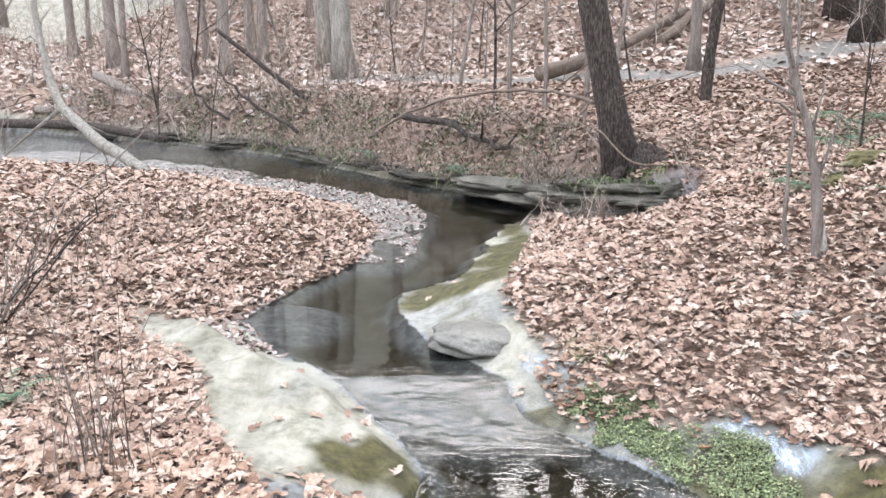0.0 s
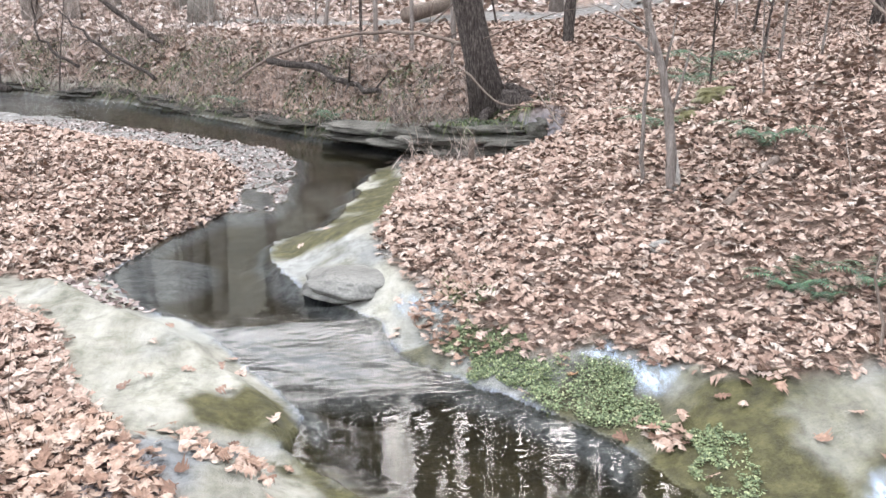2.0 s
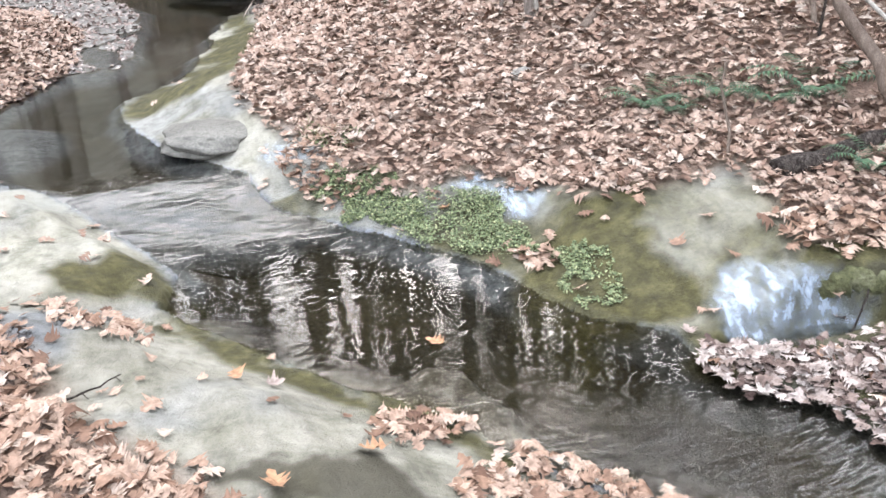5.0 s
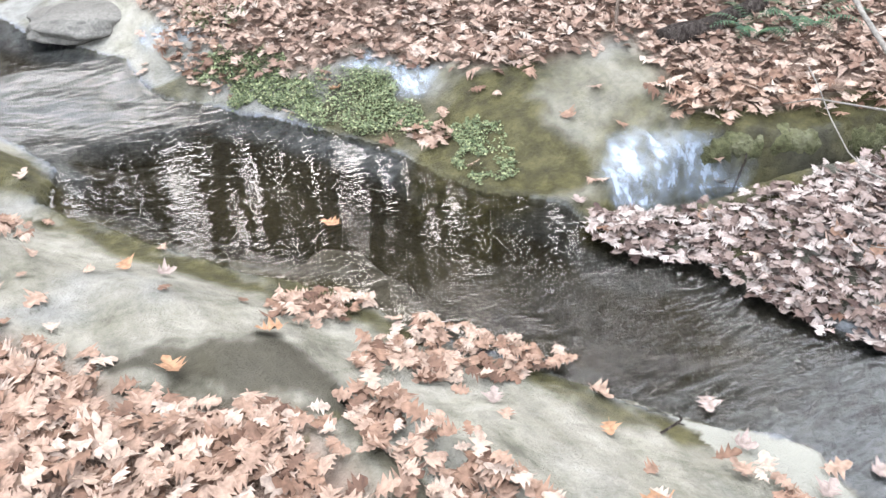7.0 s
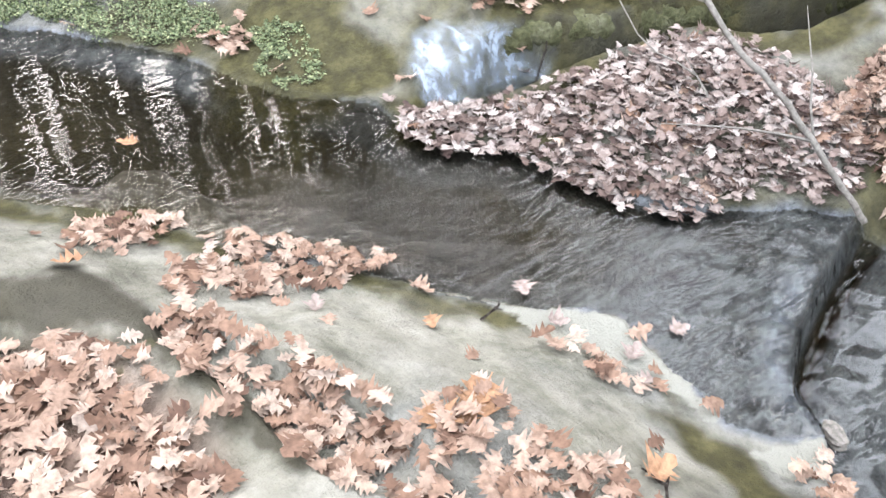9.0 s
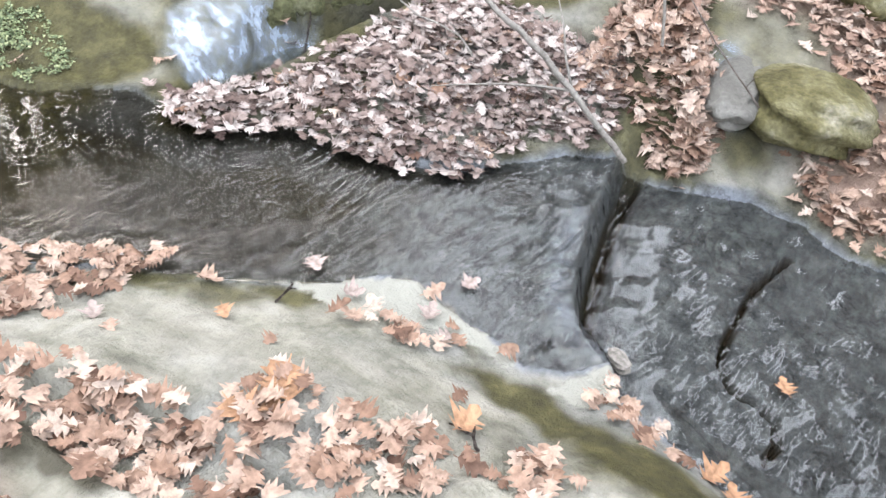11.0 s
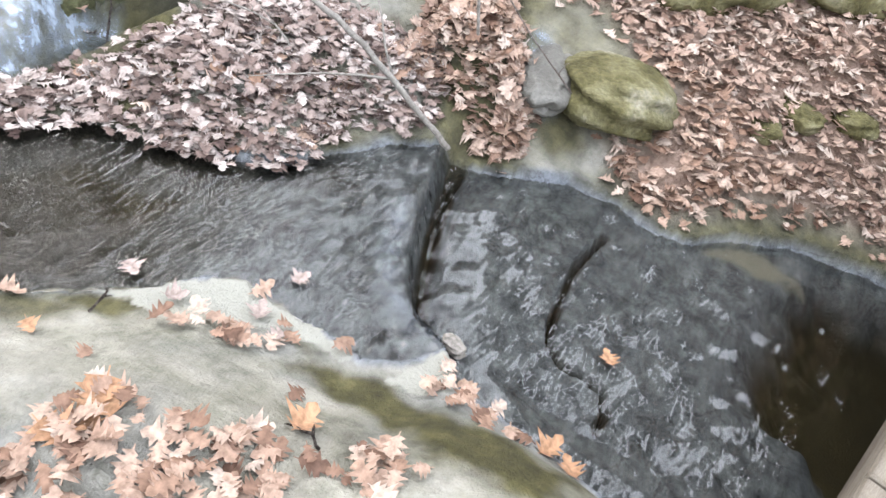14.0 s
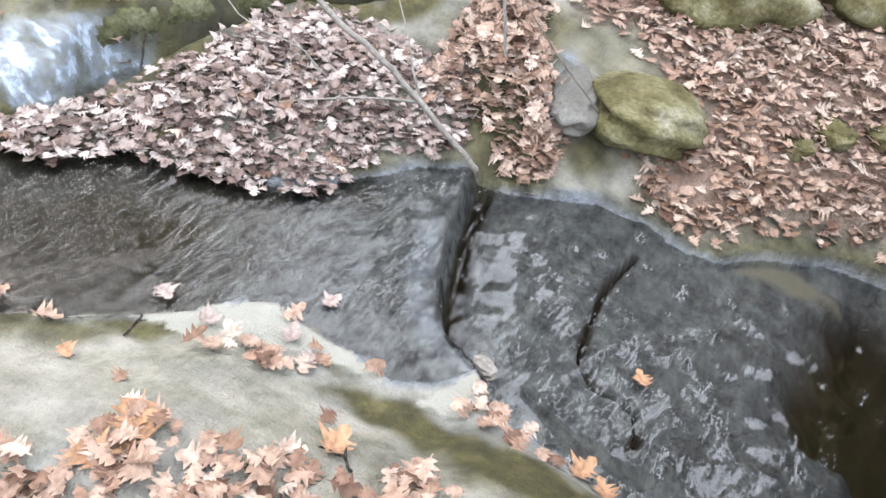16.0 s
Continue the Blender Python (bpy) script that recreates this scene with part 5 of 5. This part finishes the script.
rock("yellow_stone", 2.36, 5.67, (.09, .06, .05), 20, SAND, 14, "pale yellow stone among the leaves", sink=.3)
rock("pale_boulder", .08, 6.5, (.36, .3, .1), -25, STONE, 16, "smooth pale grey rock at the head of the chute", sink=.35)
rock("white_stone", 2.32, .48, (.06, .035, .025), 60, SAND, 15, "small white crumbly stone at the lip of the step", sink=.1, z=-.12)
# mossy rim of rock overhanging the side pool
rim = thing("mossy_overhang", 3.0, 3.0, .2, "overhanging rim of dark green mossy rock above a side pool", "rock")
rim_line = np.array([(2.86, 3.06, .12), (3.06, 2.98, .2), (3.28, 2.83, .22), (3.55, 2.72, .22), (3.85, 2.6, .23), (4.2, 2.45, .24), (4.6, 2.3, .25), (5.1, 2.18, .25)])
for q, (a, b_) in enumerate(((0, 4), (3, 6), (5, 8))):
    pts_ = rim_line[a:b_] - (3.0, 3.0, .2)
    k = np.linspace(0, len(pts_) - 1, 26)
    line_ = np.stack([np.interp(k, np.arange(len(pts_)), pts_[:, c]) for c in range(3)], -1)
    r_line = (.115 + .03 * value_noise(k * 2.3 + 5 * q, k * 0 + q)) * np.clip(np.minimum(k, k[-1] - k) * 4 + .35, 0, 1) ** .5
    v, f = tube(line_, r_line, 14, .3, 90 + q)
    v[:, 2] += .035 * value_noise(v[:, 0] * 9 + q, v[:, 1] * 9 + v[:, 2] * 7)
    part("block", (v, f), MOSS_WALL_ROCK, rim)
# undercut ledge below the oak, in beds
ledge = thing("rock_outcrop", 2.2, 12.0, .1, "layered grey rock outcrop under the oak's roots", "rock")
for q, (x, y, z, sx, sy, sz, turn) in enumerate(((2.4, 12.1, .63, .8, .42, .09, -8), (2.05, 12.05, .47, .85, .42, .07, -12), (2.75, 11.85, .46, .5, .36, .08, 5), (2.3, 12.05, .3, .95, .42, .07, -10), (1.5, 12.5, .52, .7, .36, .08, -35), (1.45, 12.45, .34, .8, .36, .07, -30), (3.2, 11.9, .55, .36, .3, .22, 20), (2.9, 11.8, .3, .5, .32, .09, 12), (.7, 13.6, .42, .8, .35, .08, -40), (.75, 13.55, .26, .8, .3, .06, -42))):
    v, f = rock_mesh((sx, sy, sz), 30 + q, .25)
    t_ = radians(turn)
    v = v @ np.array([[math.cos(t_), math.sin(t_), 0], [-math.sin(t_), math.cos(t_), 0], [0, 0, 1]]) + np.array((x - 2.2, y - 12.0, z - .1))
    part("slab", (v, f), OUTCROP, ledge)
stick("dead_stump", [(1.95, 10.95, .15), (1.95, 10.95, .4), (1.96, 10.96, .62)], .05, .04, DEADWOOD, "short grey upright stump before the undercut", "stump", 51, 8, 6, .01)
edge_line = np.array(RIGHT)[1:7, :2]
q = 0
for a, b_ in zip(edge_line[:-1], edge_line[1:]):
    ln = np.linalg.norm(b_ - a)
    out = np.array([-(b_ - a)[1], (b_ - a)[0]]) / ln
    for k in np.arange(.15, 1, 1.7 / ln):
        x, y = a + k * (b_ - a) + out * (.5 + .14 * math.sin(q * 2.3))
        rock("bank_slab", x, y, (.9 + .3 * math.sin(q * 5), .4, .07 + .03 * math.sin(q * 3)), math.degrees(math.atan2(*(b_ - a)[::-1])) + 8 * math.sin(q * 1.7), ROCK_BANK, 60 + q,
             "dark flat bedrock slab along the undercut bank", "bank slabs", z=.27 + .06 * math.sin(q * 1.3), sink=.5, rough=.4, tilt=(6 * math.sin(q * 4), 5 * math.cos(q * 3)))
        q += 1

# ---- plants ----
def fern(name, x, y, size, seed, label):
    rnd_ = np.random.RandomState(seed)
    e = thing(name, x, y, height(x, y) + .01, label, "fern", "ferns")
    for m in range(9):
        az, ln = m * .7 + rnd_.rand() * .4, size * (.7 + .5 * rnd_.rand())
        V, F = [], []
        for q in range(15):
            s = (q + 1) / 16
            c = np.array([s * ln, 0, ln * (1.25 * s - .95 * s * s)])
            w = ln * .2 * math.sin(math.pi * min(1, s * .85 + .12))
            for side in (-1, 1):
                b0 = len(V)
                V += [c + (-.018 * ln, 0, 0), c + (.03 * ln, side * w * .6, -.02 * ln), c + (.03 * ln + .02 * ln, side * w, -.05 * ln), c + (.028 * ln, 0, 0)]
                F.append([b0, b0 + 1, b0 + 2, b0 + 3])
        V = np.array(V)
        R = np.array([[math.cos(az), math.sin(az), 0], [-math.sin(az), math.cos(az), 0], [0, 0, 1]])
        part("frond", (V @ R, F), GREEN, e, flat=True)
    return e


for q, (x, y, s) in enumerate(((2.95, 4.86, .36), (3.64, 6.55, .42), (5.4, 11.5, .7), (2.95, 10.9, .6), (3.24, 7.94, .5), (3.37, 4.6, .32), (3.8, 4.25, .42), (3.62, 3.5, .3), (3.85, 3.35, .32), (-2.95, 5.0, .42), (3.1, 4.75, .3), (3.55, 4.35, .3), (1.6, 12.4, .5), (4.6, 9.8, .5), (6.3, 12.2, .6), (.2, 14.9, .6), (-1.6, 17.2, .6), (4.9, 11.0, .5))):
    fern("fern", x, y, s, 70 + q, "green evergreen fern among fallen leaves")


def spread(poly, per_m2, seed):
    r_ = np.random.RandomState(seed)
    p = np.array(poly)
    lo, hi = p.min(0), p.max(0)
    N = int(per_m2 * np.prod(hi - lo))
    x, y = lo[0] + r_.rand(N) * (hi[0] - lo[0]), lo[1] + r_.rand(N) * (hi[1] - lo[1])
    ok = (depth_in(poly, x, y) > .14 * fbm(x, y, 5)) & (r_.rand(N) < .3 + 1.6 * (fbm(x, y, 6) + .28))
    return on_land(x[ok], y[ok])


stems("grass", spread([(.7, 6.0), (.85, 6.1), (1.0, 5.7), (.9, 5.5), (.75, 5.7)], 1600, 3), GRASS, "green tuft at the edge of the leaves", "grass", .07, .9, 3, .005)
CRESS = island_tint("cress_green", [(0, (.14, .18, .1)), (.35, (.27, .35, .18)), (.75, (.45, .54, .27)), (1, (.68, .72, .4))], .55)
SMALL = ((0, .3, .7, 1.0), (.1, .36, .38, .08))
for q, (poly, dense, tall_) in enumerate((([(.59, 5.42), (.95, 5.42), (1.09, 5.26), (1.37, 4.94), (1.76, 4.62), (1.76, 4.36), (1.8, 4.03), (1.59, 4.14), (1.38, 4.36), (1.18, 4.63), (.91, 4.97), (.66, 5.27)], 34000, .055),
                                         ([(1.85, 3.98), (2.06, 3.75), (2.08, 3.52), (1.88, 3.4), (1.74, 3.68)], 30000, .03), ([(.75, 5.95), (.95, 5.9), (1.1, 5.55), (.95, 5.4), (.8, 5.6)], 18000, .05))):
    spots = spread(poly, dense, 80 + q)
    lump = smooth(fbm(spots[:, 0], spots[:, 1], 7, 2) * 2 + .55)
    spots[:, 2] += np.random.RandomState(q).rand(len(spots)) * tall_ * lump
    scatter("low_plants", CRESS, spots, .012, SMALL, .35, "dense low leafy green plants at the water's edge", 85 + q, .004)
bank_x, bank_y, bank_k = [], [], np.random.RandomState(5)
line = np.array(RIGHT)[1:8, :2]
for a, b_ in zip(line[:-1], line[1:]):
    N = int(np.linalg.norm(b_ - a) * 900)
    k, off = bank_k.rand(N)[:, None], bank_k.rand(N)[:, None] ** 1.1 * 1.7 + .2
    d_ = (b_ - a) / np.linalg.norm(b_ - a)
    p = a + k * (b_ - a) + off * np.array([-d_[1], d_[0]])
    bank_x.append(p[:, 0]), bank_y.append(p[:, 1])
bank_x, bank_y = np.concatenate(bank_x), np.concatenate(bank_y)
brush_roots = on_land(bank_x, bank_y)
pick = bank_k.rand(len(bank_x))
tuft = fbm(bank_x, bank_y, .7)
stems("brush", brush_roots[pick < .13], STRAW, "tangle of dry grey-brown brush on the bank", "brush", .42, 1.3, 6, .012, 4, .5)
thicket("brush", brush_roots[(pick > .3) & (pick < .36)], TWIG, "bare grey twiggy brush on the eroded bank", .55, .6, 61, .008, 5)
stems("bank_grass", brush_roots[(pick > .42) & (pick < .86) & (tuft > .05)], BANK_GREEN, "dark green tufts hanging on the bank", "grass", .34, .9, 7, .014, 4, .8)
stems("hanging_roots", brush_roots[(pick > .86)], STRAW, "fine pale roots trailing down the bank", "roots", .7, 1.0, 8, .007, 4, .95)
rr = np.random.RandomState(9)
ox, oy = 1.0 + 2.6 * rr.rand(900), 11.75 + .9 * rr.rand(900)
ok = fbm(ox, oy, 1.6) > .02
over = on_land(ox, oy)
over[:, 2] = np.maximum(over[:, 2], .68)
stems("bank_grass", over[ok], BANK_GREEN, "green tufts hanging over the rock outcrop", "grass", .3, 1.0, 71, .012, 4, .85)
thicket("brush", over[~ok][:160], STRAW, "bare roots and twigs over the rock outcrop", .4, .8, 72, .008, 5)
far_az, far_r = np.radians(-40 + 82 * rr.rand(2300)), 21 + 24 * rr.rand(2300) ** .8
far_x, far_y = far_r * np.sin(far_az), far_r * np.cos(far_az)
ok = ~inside(CHANNEL, far_x, far_y) & (near_line(path_line, far_x, far_y)[0] > 1.2) & ((far_az < .1) | (rr.rand(2300) < .4))
thicket("undergrowth", on_land(far_x, far_y)[ok], TWIG, "thin bare twiggy undergrowth below the far trees", 2.4, .35, 10, .012, 8)
bx, by = -9 + 9 * rr.rand(260), 20.5 + 5 * rr.rand(260)
ok = ~inside(CHANNEL, bx, by)
thicket("undergrowth", on_land(bx, by)[ok], STRAW, "grey brush and thin stems along the far bank", 1.1, .6, 62, .009, 8)
hx, hy = 3.4 + 6 * rr.rand(500), 5 + 9 * rr.rand(500)
stems("undergrowth", on_land(hx, hy), STRAW, "scattered thin dry stems on the leafy slope", "brush", .5, .6, 11, .004, 4)
wx, wy = -1.97 + .16 * rr.randn(60), 4.0 + .18 * rr.randn(60)
stems("dry_weed", on_land(wx, wy), STRAW, "dry reddish-brown weed stems in the leaves", "weed", .75, .35, 12, .005, 5)
lx, ly = -4.6 + 1.6 * rr.rand(260), 5 + 6 * rr.rand(260)
stems("undergrowth", on_land(lx, ly), STRAW, "thin dry stems on the leaf-covered flat", "brush", .55, .6, 13, .004, 4)
shrub = thing("bare_shrub", -3.6, 6.2, height(-3.6, 6.2), "bare dark twiggy shrub on the bank", "shrub")
for q in range(18):
    tip = np.array((.8 * rr.randn() + .1, .9 * rr.randn(), .7 + 1.5 * rr.rand()))
    line_ = bent((0, 0, -.03), tip, (.2 * rr.randn(), .2 * rr.randn(), .3), 10, .08, q)
    stem_ = part("stem", tube(line_, np.linspace(.009, .0025, 10), 5, .1, q), BARK_GREY if q % 3 else BARK_DARK, shrub)
    for m in range(3):
        p = line_[4 + 2 * m]
        part("twig", tube(bent(p, p + np.array((.22 * rr.randn(), .22 * rr.randn(), .05 + .2 * rr.rand())), (0, 0, .04), 5, .03, m), np.linspace(.004, .0015, 5), 4), BARK_GREY if q % 3 else BARK_DARK, shrub)

# ---- single leaves ----
v_leaf = leaf_shape(*STAR, .3, .35, .3, 3)
for q, (x, y, s, mat) in enumerate(((1.47, .65, .14, ORANGE_LEAF), (1.15, 1.1, .17, ORANGE_LEAF), (1.06, 1.09, .16, ORANGE_LEAF), (1.18, 1.13, .15, ORANGE_LEAF), (1.0, 1.12, .14, ORANGE_LEAF), (2.1, -.02, .13, ORANGE_LEAF), (2.06, -.12, .12, ORANGE_LEAF),
                                    (.01, 2.38, .12, ORANGE_LEAF), (.4, 2.52, .13, ORANGE_LEAF), (1.37, 1.62, .08, ORANGE_LEAF), (1.78, 1.38, .1, PALE_LEAF), (1.9, 1.1, .1, PALE_LEAF), (2.15, 3.02, .1, PALE_LEAF), (1.82, .98, .09, PALE_LEAF),
                                    (1.42, 4.72, .1, ORANGE_LEAF), (-.05, 3.3, .1, ORANGE_LEAF), (.1, 3.2, .1, PALE_LEAF), (1.05, 1.9, .09, PALE_LEAF))):
    v, f = v_leaf
    ob = mesh_object("fallen_leaf", v * s, f, mat)
    ob.matrix_world = pose(x, y, height(x, y) + .022, 8 * math.sin(q), 8 * math.cos(q * 2), q * 67)
    tagged(ob, "dry orange oak leaf lying on the rock" if mat is ORANGE_LEAF else "pale dry oak leaf lying on wet rock", "leaf", "single leaves")
for q, (x, y, s, z) in enumerate(((2.77, -.08, .11, -.2), (.95, 3.46, .12, .01), (1.83, 1.62, .11, .012), (2.16, 1.1, .1, .012))):
    v, f = v_leaf
    ob = mesh_object("floating_leaf", v * s * (1, 1, .5), f, ORANGE_LEAF if q < 2 else PALE_LEAF)
    ob.matrix_world = pose(x, y, float(water_level(np.array([x]), np.array([y]))[0]) + .008, 0, 0, 40 + q * 100)
    tagged(ob, "oak leaf lying on the shallow water", "leaf", "floating leaves")

# ---- footbridge ----
bridge = thing("footbridge", 0.666, -0.400, .9, "weathered timber footbridge deck over the stream", "bridge")
bridge.rotation_euler = (0, 0, radians(-16.2))


def box(x0, x1, y0, y1, z0, z1, edge=.008):
    bm = bmesh.new()
    bmesh.ops.create_cube(bm, size=1)
    bmesh.ops.transform(bm, matrix=Matrix.LocRotScale(((x0 + x1) / 2, (y0 + y1) / 2, (z0 + z1) / 2), None, (x1 - x0, y1 - y0, z1 - z0)), verts=bm.verts)
    bmesh.ops.bevel(bm, geom=bm.edges, offset=edge, segments=1, affect="EDGES")
    v, f = np.array([q.co for q in bm.verts]), [[w.index for w in q.verts] for q in bm.faces]
    bm.free()
    return v, f


for y0 in (-1.4, -.75, -.1):
    part("joist", box(-2.6, 6.6, y0, y0 + .1, -.29, -.045), TIMBER, bridge)
plank = part("plank", box(0, .14, -1.42, .012, -.04, 0), TIMBER, bridge, flat=True)
plank.location = (-2.6, 0, 0)
for q in range(1, 61):
    p = plank.copy()
    scene.collection.objects.link(p)
    p.parent, p.location = bridge, (-2.6 + q * .15, .004 * math.sin(q * 7), 0)
for x0 in (-2.4, 6.2):
    for y0 in (-1.38, -.09):
        part("post", box(x0, x0 + .15, y0, y0 + .09, -1.3, -.05), TIMBER, bridge)
